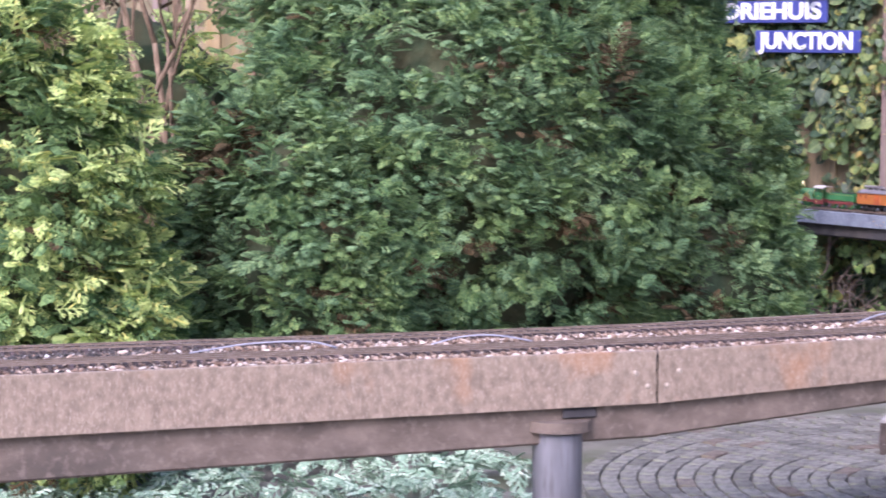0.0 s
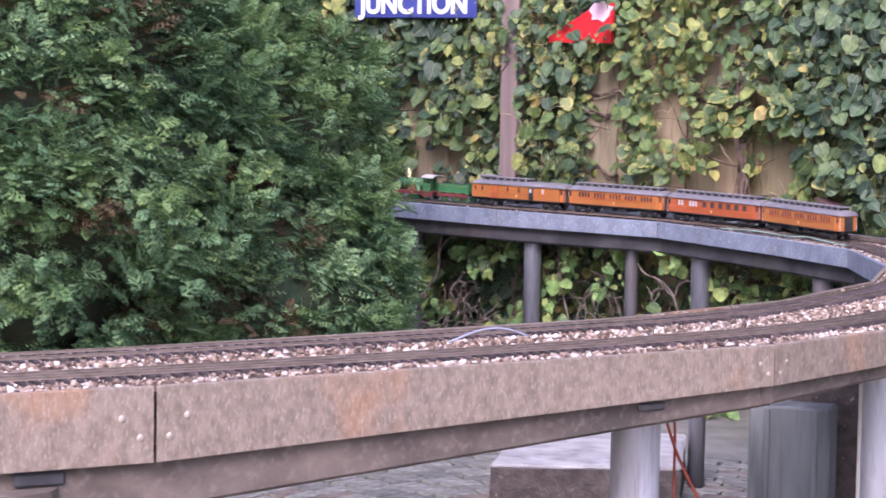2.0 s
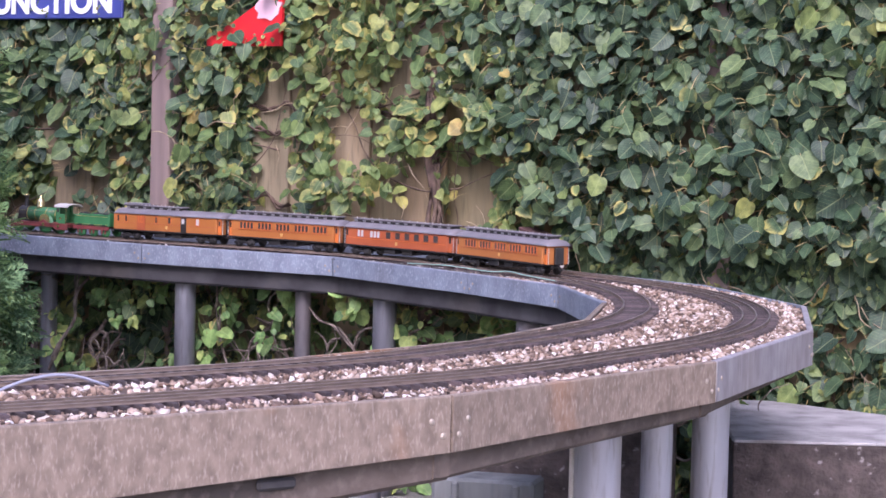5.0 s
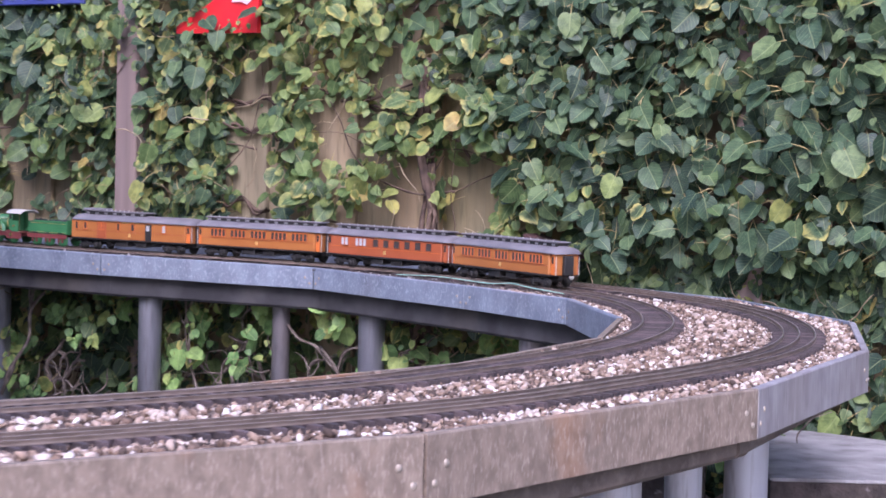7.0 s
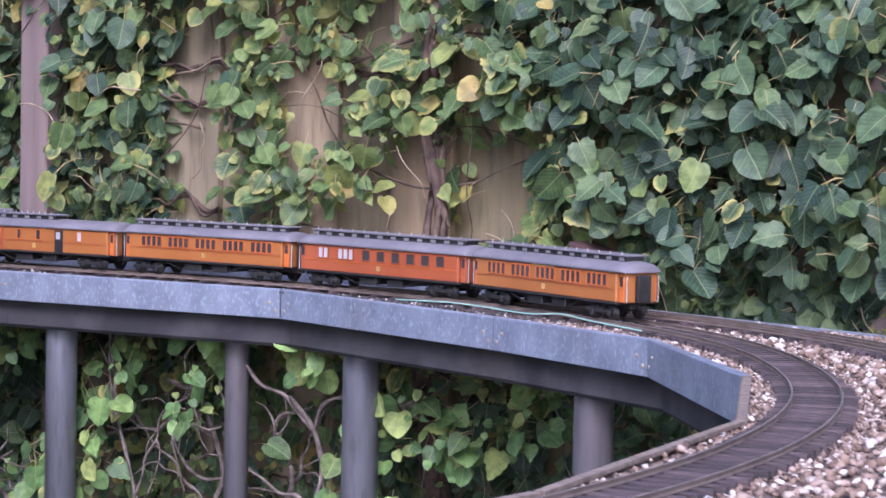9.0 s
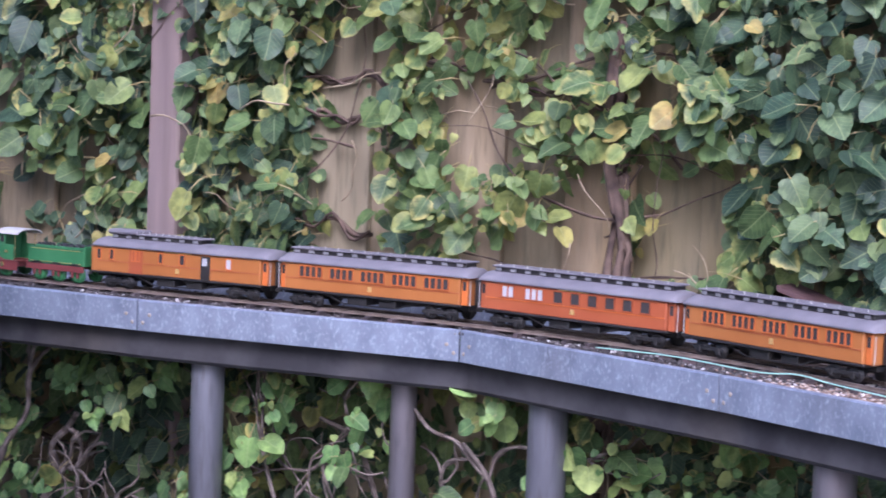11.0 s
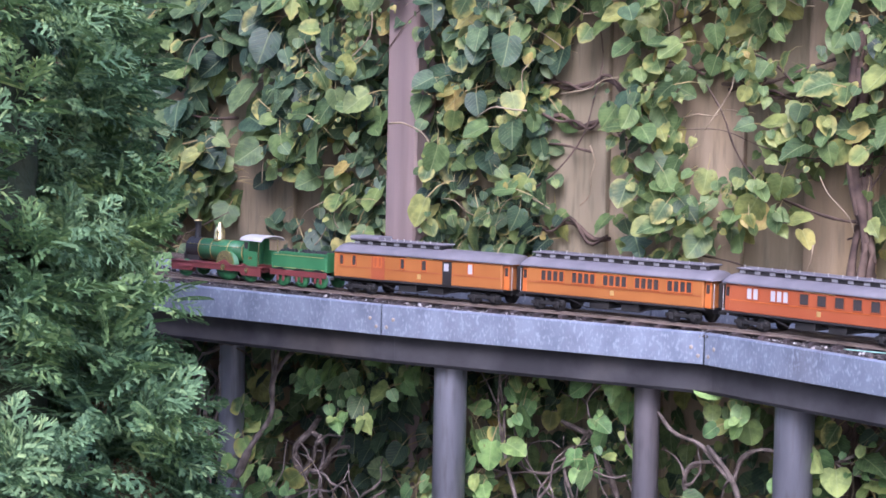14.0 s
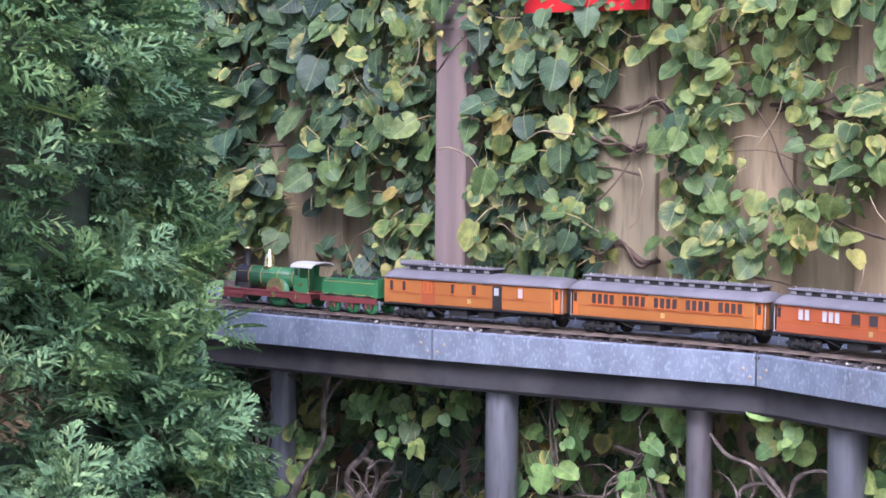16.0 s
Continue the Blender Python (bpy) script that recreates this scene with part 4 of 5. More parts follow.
def cover(x, z):
    """How thickly the leaves stand at a place on the fence, 0 to 1: thick with bare boards between."""
    n = noise.noise(Vector((x * 2.3, z * 2.6, 3.1))) * 0.4 + noise.noise(Vector((x * 7, z * 7, 7.7))) * 0.5
    right = min(max((x + 3.25) / 0.5, 0), 1)
    c = 0.74 + (0.8 - 0.2 * right) * n + 0.35 * right - 0.1 * min(max((-4.3 - x) / 0.2, 0), 1)
    for bx, bz, rx, rz, depth in GAPS:
        c -= depth * math.exp(-((x - bx) / rx) ** 4 - ((z - bz) / rz) ** 4)
    if z < 0.56:
        c -= 0.45
    return c


vine = empty("climbing_plant", (-3.2, 5.3, 0), "dense climbing plant with heart-shaped green and yellowing leaves", "climbing plant")


def climbing_leaves():
    sets = {"leaf": [], "leaf_dark": [], "leaf_green": []}
    n = 0
    while n < 24800:
        x, z = rng.uniform(-8.5, 0.4), rng.uniform(0.0, 1.75)
        if (x < -5.4 or x > -0.9) and rng.random() < (0.6 if x < -5.4 else 0.75):
            continue
        c = cover(x, z)
        if rng.random() > c:
            continue
        right = min(max((x + 3.2) / 1.0, 0), 1)
        y = 5.318 - 0.14 * rng.random() ** 1.2 * min(max(c, 0.3), 1.2) - 0.08 * right * rng.random()
        if -5.2 < x < -4.33 and 1.19 < z < 1.52:
            y = max(y, 5.27)
        if z < 0.66:
            y = max(y, 5.21 if z < 0.5 else 5.27)
        big = 0.016 + 0.041 * rng.random() ** 1.7 + 0.014 * right * rng.random()
        if z < 0.5:
            big *= 0.95
        yellow = noise.noise(Vector((x * 1.6, z * 2.2, 1.0))) + 0.45 * math.exp(-((x + 3.65) / 0.6) ** 2 - ((z - 0.85) / 0.25) ** 2) - 0.5 * min(max((x + 3.2) / 0.4, 0), 1) + 0.08 - 0.22 * min(max((-4.3 - x) / 0.2, 0), 1)
        big *= 1 + 0.3 * min(max((-4.3 - x) / 0.2, 0), 1)
        sets["leaf" if yellow + rng.normal() * 0.3 > 0.0 else "leaf_dark"].append((x, y, z, big))
        n += 1
    # dark leaves at the back put the shade under the deck into colour
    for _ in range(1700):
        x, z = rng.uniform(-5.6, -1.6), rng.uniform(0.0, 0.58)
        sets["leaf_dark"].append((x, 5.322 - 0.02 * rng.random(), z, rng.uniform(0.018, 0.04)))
    for _ in range(3000):
        x, z = rng.uniform(-5.2, -2.2), rng.uniform(0.0, 0.53)
        if noise.noise(Vector((x * 6, z * 6, 9.0))) > 0.09:
            sets["leaf_green" if rng.random() < 0.75 else "leaf"].append((x, rng.uniform(5.0, 5.1), z, 0.012 + 0.038 * rng.random() ** 1.5))
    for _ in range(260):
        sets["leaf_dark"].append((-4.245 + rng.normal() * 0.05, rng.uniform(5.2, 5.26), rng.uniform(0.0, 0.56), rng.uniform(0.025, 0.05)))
    for _ in range(560):
        x, z = rng.uniform(-4.35, -3.93) if rng.random() < 0.85 else rng.uniform(-5.1, -4.3), rng.uniform(0.6, 1.1)
        sets["leaf_dark"].append((x, rng.uniform(5.295, 5.322), z, rng.uniform(0.02, 0.042)))
    for _ in range(420):
        x, z = rng.uniform(-5.2, -1.8), rng.uniform(0.05, 1.3)
        if cover(x, z) > 0.25:
            for _ in range(5):
                sets["leaf"].append((x + rng.normal() * 0.014, 5.2 + 0.05 * rng.random(), z + rng.normal() * 0.014, rng.uniform(0.006, 0.014)))
    for x, z, big in ((-4.02, 1.22, 0.06), (-3.96, 1.27, 0.055), (-3.93, 1.2, 0.05), (-4.05, 1.15, 0.045), (-3.89, 1.17, 0.05), (-3.80, 1.33, 0.05), (-3.77, 1.22, 0.05), (-3.90, 1.32, 0.045), (-3.98, 1.17, 0.04)):
        sets["leaf_dark"].append((x, 5.20, z, big))
    for x0, n in ((-3.42, 9), (-3.58, 14), (-3.95, 8), (-4.12, 10), (-3.2, 7), (-4.6, 6)):
        for _ in range(n):
            sets["leaf"].append((x0 + rng.normal() * 0.018, 5.165 + 0.02 * rng.random(), 0.636 + 0.012 * rng.random(), 0.009 + 0.009 * rng.random()))
    for kind, rows in sets.items():
        rows = np.array(rows)
        order = np.arange(len(rows))
        part_of = np.where(rng.random(len(rows)) < (0.06 if kind == "leaf_dark" else 0.0), 3, order % 3)
        for k in range(4):
            r = rows[part_of == k]
            m = len(r)
            nor = np.stack([rng.normal(0.12, 0.58, m), -np.ones(m), rng.normal(0.55, 0.55, m)], 1)
            up = np.stack([rng.normal(0, 0.7, m), rng.normal(-0.1, 0.3, m), rng.normal(-0.9, 0.4, m)], 1)
            vs, fs, blade = heart_leaf(k)
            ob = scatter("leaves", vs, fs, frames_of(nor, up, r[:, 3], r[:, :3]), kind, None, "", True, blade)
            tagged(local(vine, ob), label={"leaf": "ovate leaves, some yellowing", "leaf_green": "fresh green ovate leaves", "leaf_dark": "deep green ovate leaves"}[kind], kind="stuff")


climbing_leaves()


def stems():
    """Woody stems: thick ones that climb, thin ones that wander along the boards."""
    r = random.Random(5)

    def stem(path, rad, seg):
        local(vine, part("stem", wire(bmesh.new(), path, rad, seg), "vine", None, "", True))

    for k in range(7):
        a, b = r.uniform(0, 6.28), r.uniform(0.006, 0.011)
        stem(smooth_path([Vector((-3.268 + 0.014 * math.cos(a + 0.5 * z) + r.uniform(-0.004, 0.004) - 0.03 * math.sin(2.2 * z) + 0.012 * math.sin(11 * z) + 0.006 * math.sin(29 * z + a), 5.265 + 0.014 * math.sin(a + 0.5 * z), z)) for z in [0.065 * i for i in range(18)]], 0.02), lambda u, b=b: b * (1 - 0.35 * u) * (1 + 0.25 * math.sin(40 * u + b * 900)), 6)
    for _ in range(110):
        x, z = r.uniform(-5.5, -1.5), r.uniform(0.05, 1.3)
        p, pts = Vector((x, 5.30, z)), []
        a = r.choice((0.1, 0.2, 1.2, 1.6, 2.0, 2.9, 3.0))
        for _ in range(7):
            pts.append(p.copy())
            a += r.uniform(-0.5, 0.5)
            p += Vector((math.cos(a) * 0.09, r.uniform(-0.02, 0.02), math.sin(a) * 0.07))
            p.y = min(max(p.y, 5.22), 5.32)
        stem(smooth_path(pts, 0.02), lambda u, b=r.uniform(0.0014, 0.004): b * (1 - 0.5 * u) * (1 + 0.2 * math.sin(50 * u)), 5)
    for _ in range(150):
        x, z = r.uniform(-5.2, -1.9), r.uniform(0.05, 1.25)
        p, a, pts = Vector((x, r.uniform(5.2, 5.29), z)), r.uniform(-3.1, 3.1), []
        for _ in range(5):
            pts.append(p.copy())
            a += r.uniform(-0.7, 0.7)
            p += Vector((math.cos(a) * 0.03, r.uniform(-0.01, 0.01), math.sin(a) * 0.03))
        local(vine, part("twig", wire(bmesh.new(), smooth_path(pts, 0.015), lambda u, b=r.uniform(0.0010, 0.0020): b * (1 - 0.4 * u), 4), "twig_pale", None, "", True))
    for z0, x0, x1 in ((1.0, -4.0, -3.72), (0.93, -3.95, -3.74), (0.99, -3.57, -3.30), (1.03, -3.72, -3.5), (0.74, -4.05, -3.8)):
        pts = [Vector((x0 + (x1 - x0) * k / 6, 5.315, z0 + 0.012 * math.sin(k * 2.1) - 0.02 * (k / 6) ** 3)) for k in range(7)]
        stem(smooth_path(pts, 0.012), lambda u: 0.0046 * (1 + 0.25 * math.sin(37 * u) * math.sin(90 * u)), 6)
        stem(smooth_path([p + Vector((0, -0.01, 0.012 * math.cos(3 * i))) for i, p in enumerate(pts)], 0.012), lambda u: 0.003 * (1 + 0.3 * math.sin(61 * u)), 6)


stems()


def gnarled():
    """Old pale branches, kinked and forked, in the shade under the deck."""
    r = random.Random(21)

    def grow(p, a, length, rad, depth):
        pts = [p.copy()]
        for _ in range(6):
            a += r.choice((-0.9, -0.5, 0.5, 0.9)) * r.random()
            p = p + Vector((math.cos(a), r.uniform(-0.35, 0.25), math.sin(a))) * (length / 6)
            p.y, p.z = min(max(p.y, 5.0), 5.3), min(max(p.z, 0.01), 0.53)
            pts.append(p.copy())
        kinks = [0.75 + 0.5 * r.random() for _ in range(9)]
        local(vine, part("branch", wire(bmesh.new(), smooth_path(pts, 0.009), lambda u: rad * (1 - 0.5 * u) * kinks[int(u * 8)], 6), "twig", None, "", True))
        if depth:
            for _ in range(3):
                grow(pts[r.randint(2, 6)], a + r.uniform(-1.2, 1.2), length * 0.55, rad * 0.55, depth - 1)

    for _ in range(21):
        grow(Vector((r.uniform(-5.1, -2.3), r.uniform(5.03, 5.12), r.uniform(0.0, 0.12))), r.uniform(0.7, 2.5), r.uniform(0.25, 0.5), r.uniform(0.005, 0.011), 2)


gnarled()


# ---- conifers ----
def spray():
    """A flat fan of scale-leaved twigs, 1 long, along +y, its face to +z."""
    vs, fs = [], []

    def blade(x, y, a, length, width, tip=0.6):
        d, n = Vector((math.sin(a), math.cos(a))), Vector((math.cos(a), -math.sin(a)))
        b = len(vs)
        for t, w in ((0, 0.9), (1.0, tip)):
            for s in (-1, 1):
                p = Vector((x, y)) + d * (t * length) + n * (s * w * width / 2)
                vs.append((p.x, p.y, -0.3 * p.y ** 2 - 0.35 * p.x ** 2 + 0.02 * s))
        fs.append((b, b + 1, b + 3, b + 2))
        return d

    blade(0, 0, 0, 1.0, 0.075)
    for y, a, length in ((0.03, 1.05, 0.40), (0.26, 0.92, 0.45), (0.50, 0.78, 0.38), (0.73, 0.55, 0.26)):
        for s in (-1, 1):
            y1 = y + 0.05 * s
            d = blade(0, y1, s * a, length, 0.09, 0.6)
            q = Vector((0, y1)) + d * (length * 0.5)
            for e in (-1, 1):
                blade(q.x, q.y, s * a + e * 0.6, length * 0.55, 0.065, 0.6)
    return vs, fs


def conifer(name, lumps, clumps, per, size, mats, label, trunk, seed, inner=0.66):
    """A dense conifer: plumes of flat sprays on the skin of several lumps, a trunk, and solid cores coloured as the
    shade inside.
    """
    g = np.random.default_rng(seed)
    thing = empty(name, (*trunk, 0), label, "conifer")
    L = np.array(lumps)
    area = (L[:, 3] * L[:, 4] + L[:, 4] * L[:, 5] + L[:, 3] * L[:, 5])
    tips, ways = [], []
    for (cx, cy, cz, rx, ry, rz), share in zip(L, area / area.sum()):
        n = int(clumps * share)
        d = g.normal(size=(n, 3))
        d /= np.linalg.norm(d, axis=1)[:, None]
        bump = np.array([noise.noise(Vector((cx, cy, cz)) + Vector(v) * 2.2) for v in d])
        fine = np.array([noise.noise(Vector((cx, cy, cz)) * 3 + Vector(v) * 6.5) for v in d])
        k = (0.90 + 0.16 * bump + 0.10 * fine) * (1 - 0.10 * g.random(n) ** 2)
        tips.append(np.array([cx, cy, cz]) + d * k[:, None] * [rx, ry, rz])
        w = d / [rx, ry, rz]
        ways.append(w / np.linalg.norm(w, axis=1)[:, None])
    tips, ways = np.concatenate(tips), np.concatenate(ways)
    keep = (tips[:, 2] > 0.02) & (tips[:, 2] < 2.4) & ((ways[:, 0] * 0.9 - ways[:, 1] * 0.4 > -0.1) | (g.random(len(tips)) < 0.2))
    for cx, cy, cz, rx, ry, rz in L:
        keep &= ((tips - [cx, cy, cz]) ** 2 / np.array([rx, ry, rz]) ** 2).sum(1) > 0.5
    tips, ways = tips[keep], ways[keep]
    n = len(tips)
    plume = ways * 0.8 + g.normal(size=(n, 3)) * 0.28 + [0, 0, 0.35]
    plume /= np.linalg.norm(plume, axis=1)[:, None]
    wide = g.uniform(0.6, 1.3, n)
    idx = np.repeat(np.arange(n), per)
    m = len(idx)
    side = g.normal(size=(m, 3))
    side -= plume[idx] * (side * plume[idx]).sum(1)[:, None]
    side[:, 2] *= 0.45
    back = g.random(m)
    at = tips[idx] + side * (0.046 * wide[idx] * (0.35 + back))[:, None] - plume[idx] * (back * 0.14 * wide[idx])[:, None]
    out = plume[idx] * (1.1 - 0.5 * back)[:, None] + side * 0.55 + g.normal(size=(m, 3)) * 0.22
    out[:, 2] -= 0.12
    out /= np.linalg.norm(out, axis=1)[:, None]
    face = np.array([0, 0, 1.0]) + g.normal(size=(m, 3)) * 0.45 + ways[idx] * 0.6
    z = face - out * (face * out).sum(1)[:, None]
    z /= np.linalg.norm(z, axis=1)[:, None] + 1e-9
    x = np.cross(out, z)
    s = size * g.uniform(0.65, 1.25, m)
    R = np.stack([x, out, z], -1) * s[:, None, None]
    M = np.concatenate([R, at[:, :, None]], -1)
    vs, fs = spray()
    tint = g.random(n)
    # paler sprays outside, darker ones behind: the plumes' light and shade as colour
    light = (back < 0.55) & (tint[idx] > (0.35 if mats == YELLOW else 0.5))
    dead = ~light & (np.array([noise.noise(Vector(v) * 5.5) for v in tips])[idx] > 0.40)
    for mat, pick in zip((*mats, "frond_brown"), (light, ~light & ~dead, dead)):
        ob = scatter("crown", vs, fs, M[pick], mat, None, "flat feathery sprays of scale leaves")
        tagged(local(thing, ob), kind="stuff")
    # solid dark cores close the gaps; the crown's inner shade is their colour
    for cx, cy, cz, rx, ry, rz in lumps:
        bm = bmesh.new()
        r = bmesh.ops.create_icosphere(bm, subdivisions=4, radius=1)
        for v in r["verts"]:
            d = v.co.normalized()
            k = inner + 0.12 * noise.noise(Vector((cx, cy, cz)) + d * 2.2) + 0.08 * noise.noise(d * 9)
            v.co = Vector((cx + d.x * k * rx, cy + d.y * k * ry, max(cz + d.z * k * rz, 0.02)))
        local(thing, part("inner_growth", bm, "core", None, "dark solid core with the crown's inner shade in its colour", True))
    local(thing, part("trunk", cyl((*trunk, -0.02), (*trunk, 1.5), 0.05, 0.02), "bark", None, "", True))
    return thing


GREEN, YELLOW = ("frond_tip", "frond"), ("frond_yellow", "frond_tip")
conifer("cypress", [(-4.15, 2.85, 0.85, 0.74, 0.98, 0.95), (-4.08, 3.62, 0.42, 0.58, 0.83, 0.60), (-4.20, 3.72, 0.85, 0.54, 0.75, 0.60), (-4.37, 3.62, 1.45, 0.48, 0.68, 0.65), (-4.2, 2.15, 0.6, 0.62, 0.55, 0.65), (-4.5, 3.05, 1.5, 0.72, 0.78, 0.75)],
        4900, 21, 0.052, GREEN, "broad dark green cypress with feathery flat sprays", (-4.4, 3.0), 3)
conifer("background_conifer", [(-6.3, 3.0, 0.9, 0.8, 1.1, 1.1), (-6.6, 1.7, 0.9, 0.8, 1.0, 1.0)], 620, 9, 0.12, YELLOW, "pale green conifer standing behind the others", (-6.4, 2.4), 5, 0.4)
conifer("yellow_conifer", [(-4.15, 1.08, 0.75, 0.52, 0.46, 0.8), (-4.4, 0.8, 1.25, 0.55, 0.5, 0.6), (-4.05, 1.2, 0.45, 0.42, 0.36, 0.5)], 1350, 11, 0.078, YELLOW, "yellow-green conifer with loose feathery sprays", (-4.3, 1.0), 9, 0.55)


def low_cover():
    n = 2400
    x, y = rng.uniform(-5.6, -2.7, n), rng.uniform(-0.6, 2.6, n)
    keep = y < 2.55 + 0.35 * np.array([noise.noise(Vector((a * 3, 0, 0))) for a in x]) - np.maximum(x + 3.5, 0) * 0.9
    x, y = x[keep], y[keep]
    h = np.array([0.05 + 0.05 * noise.noise(Vector((a * 3, b * 3, 0.5))) for a, b in zip(x, y)])
    m = len(x)
    at = np.stack([x, y, np.maximum(h, 0.01)], 1)
    nor = rng.normal(size=(m, 3)) * 0.5 + [0, -0.2, 1]
    vs, fs = spray()
    ob = scatter("ground_cover", vs, fs, frames_of(nor, rng.normal(size=(m, 3)), rng.uniform(0.05, 0.1, m), at), "cover")
    tagged(ob, "pale blue-green low creeping conifer on the ground", "ground cover", kind="stuff")


low_cover()


def bare_branches():
    thing = empty("bare_shrub", (-5.25, 2.4, 0), "bare pinkish-brown branching twigs between the conifers", "shrub")
    r = random.Random(8)

    def grow(p, d, length, rad, depth):
        pts = [p.copy()]
        for _ in range(5):
            d = (d + Vector((r.uniform(-0.2, 0.2), r.uniform(-0.2, 0.2), r.uniform(-0.05, 0.15)))).normalized()
            p = p + d * (length / 5)
            pts.append(p.copy())
        bm = bmesh.new()
        wire(bm, pts, lambda u: rad * (1 - 0.45 * u), 6)
        local(thing, part("branch", bm, "bark", None, "", True))
        if depth:
            for _ in range(3):
                grow(pts[r.randint(2, 5)], (d + Vector((r.uniform(-0.7, 0.7), r.uniform(-0.7, 0.7), r.uniform(0, 0.5)))).normalized(), length * 0.6, rad * 0.55, depth - 1)

    for k in range(5):
        grow(Vector((-5.25 + r.uniform(-0.15, 0.15), 2.3 + r.uniform(-0.25, 0.25), 0)), Vector((r.uniform(-0.3, 0.3), r.uniform(-0.3, 0.3), 1)), 1.3, 0.019, 3)


bare_branches()


# ---- concrete pieces and wires under the deck ----
def capped_block(corners, z1, cap, label, body="concrete"):
    """A block on the ground with a paler smooth cap; corners run round its plan."""
    cx, cy = (sum(c[k] for c in corners) / len(corners) for k in (0, 1))
    thing = empty("concrete_block", (cx, cy, 0), label, "concrete block")
    # cap paler than the sides: sky light on the top is in its colour too
    for name, lo, hi, grow, mat, words in (("body", 0.0, z1 - cap, 0.996, body, "rough brown exposed-aggregate sides"), ("cap", z1 - cap, z1, 1.0, "concrete_top", "pale cement top, its paleness partly sky light put in colour")):
        bm = bmesh.new()
        f = bm.faces.new([bm.verts.new((cx + (x - cx) * grow, cy + (y - cy) * grow, lo)) for x, y in corners])
        ext = bmesh.ops.extrude_face_region(bm, geom=[f])
        bmesh.ops.translate(bm, vec=(0, 0, hi - lo), verts=[v for v in ext["geom"] if isinstance(v, bmesh.types.BMVert)])
        bmesh.ops.recalc_face_normals(bm, faces=bm.faces)
        bmesh.ops.bevel(bm, geom=list(bm.edges), offset=0.004 if name == "cap" else 0.002, segments=2, affect="EDGES")
        bmesh.ops.subdivide_edges(bm, edges=[e for e in bm.edges if e.calc_length() > 0.05], cuts=3, use_grid_fill=True)
        for v in bm.verts:
            v.co += Vector((noise.noise(v.co * 25), noise.noise(v.co * 25 + Vector((9, 0, 0))), 0.4 * noise.noise(v.co * 25 + Vector((0, 9, 0))))) * 0.004
        local(thing, part(name, bm, mat, None, words))


capped_block([(-2.84, 3.41), (-2.47, 3.70), (-2.73, 4.12), (-3.11, 3.88)], 0.118, 0.010, "thick concrete slab with a pale top lying on the paving")
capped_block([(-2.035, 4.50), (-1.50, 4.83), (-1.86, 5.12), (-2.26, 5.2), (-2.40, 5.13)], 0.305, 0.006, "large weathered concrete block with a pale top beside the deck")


def planter():
    thing = empty("concrete_planter", (-2.2, 3.9, 0), "dark streaked concrete planter with a lower grooved front under the deck", "planter")
    m = Matrix.Translation((-2.2, 3.75, 0)) @ Matrix.Rotation(radians(18), 4, "Z")
    local(thing, part("front", box((-0.098, 0.0, 0.0), (0.098, 0.10, 0.295), 0.006, m), "concrete_blue", None, "blue-grey streaked concrete front"))
    for x in (-0.052, 0.064):
        local(thing, part("rib", box((x - 0.007, -0.006, 0.0), (x + 0.007, 0.004, 0.288), 0.003, m), "concrete_blue"))
    local(thing, part("body", box((-0.09, 0.13, 0.0), (0.32, 0.30, 0.46), 0.008, m), "concrete", None, "tall dark concrete body"))


planter()


# thin white rod added as the bright highlight on a post's left edge
bm = bmesh.new()
lathe(bm, [(0.0058, -0.01), (0.0058, 0.452), (0.005, 0.458)], 12, Matrix.Translation((-1.842, 3.445, 0)))
tagged(part("drain_pipe", bm, "white_paint", None, "", True), "thin white strip added for the bright edge highlight on a support post", "pipe")


def loose_wire(name, pts, r, mat, label):
    bm = wire(bmesh.new(), smooth_path([Vector(p) for p in pts], 0.01), r, 6)
    tagged(part(name, bm, mat, None, "", True), label, "cable")


loose_wire("cable", [(-2.12, 2.36, 0.586), (-2.098, 2.42, 0.604), (-2.075, 2.47, 0.606), (-2.05, 2.53, 0.586)], 0.0022, "blue_wire", "blue-grey cable looped over the gravel")
loose_wire("cable", [(-2.53, 1.27, 0.585), (-2.50, 1.34, 0.60), (-2.46, 1.41, 0.602), (-2.41, 1.49, 0.586)], 0.0022, "blue_wire", "blue-grey cable looped over the gravel")
loose_wire("cable", [(-2.78, 0.75, 0.585), (-2.73, 0.88, 0.60), (-2.66, 1.0, 0.602), (-2.62, 1.06, 0.586)], 0.0022, "blue_wire", "blue-grey cable looped over the gravel")
loose_wire("cable", [(-2.01, 2.86, 0.50), (-2.00, 2.90, 0.42), (-2.0, 2.97, 0.3), (-1.97, 3.05, 0.15), (-1.94, 3.1, 0.0)], 0.0035, "red_wire", "old red cable hanging down from the deck")
loose_wire("cable", [(-2.01, 2.88, 0.50), (-1.99, 2.93, 0.40), (-2.03, 3.0, 0.22), (-2.03, 3.02, 0.0)], 0.003, "red_wire", "old red cable hanging down from the deck")
loose_wire("cable", [(-3.15, 4.93, 0.604), (-3.0, 4.88, 0.608), (-2.85, 4.83, 0.604), (-2.78, 4.812, 0.608), (-2.72, 4.783, 0.604), (-2.6, 4.72, 0.6)], 0.0011, "green_wire", "thin pale green wire lying on the gravel")


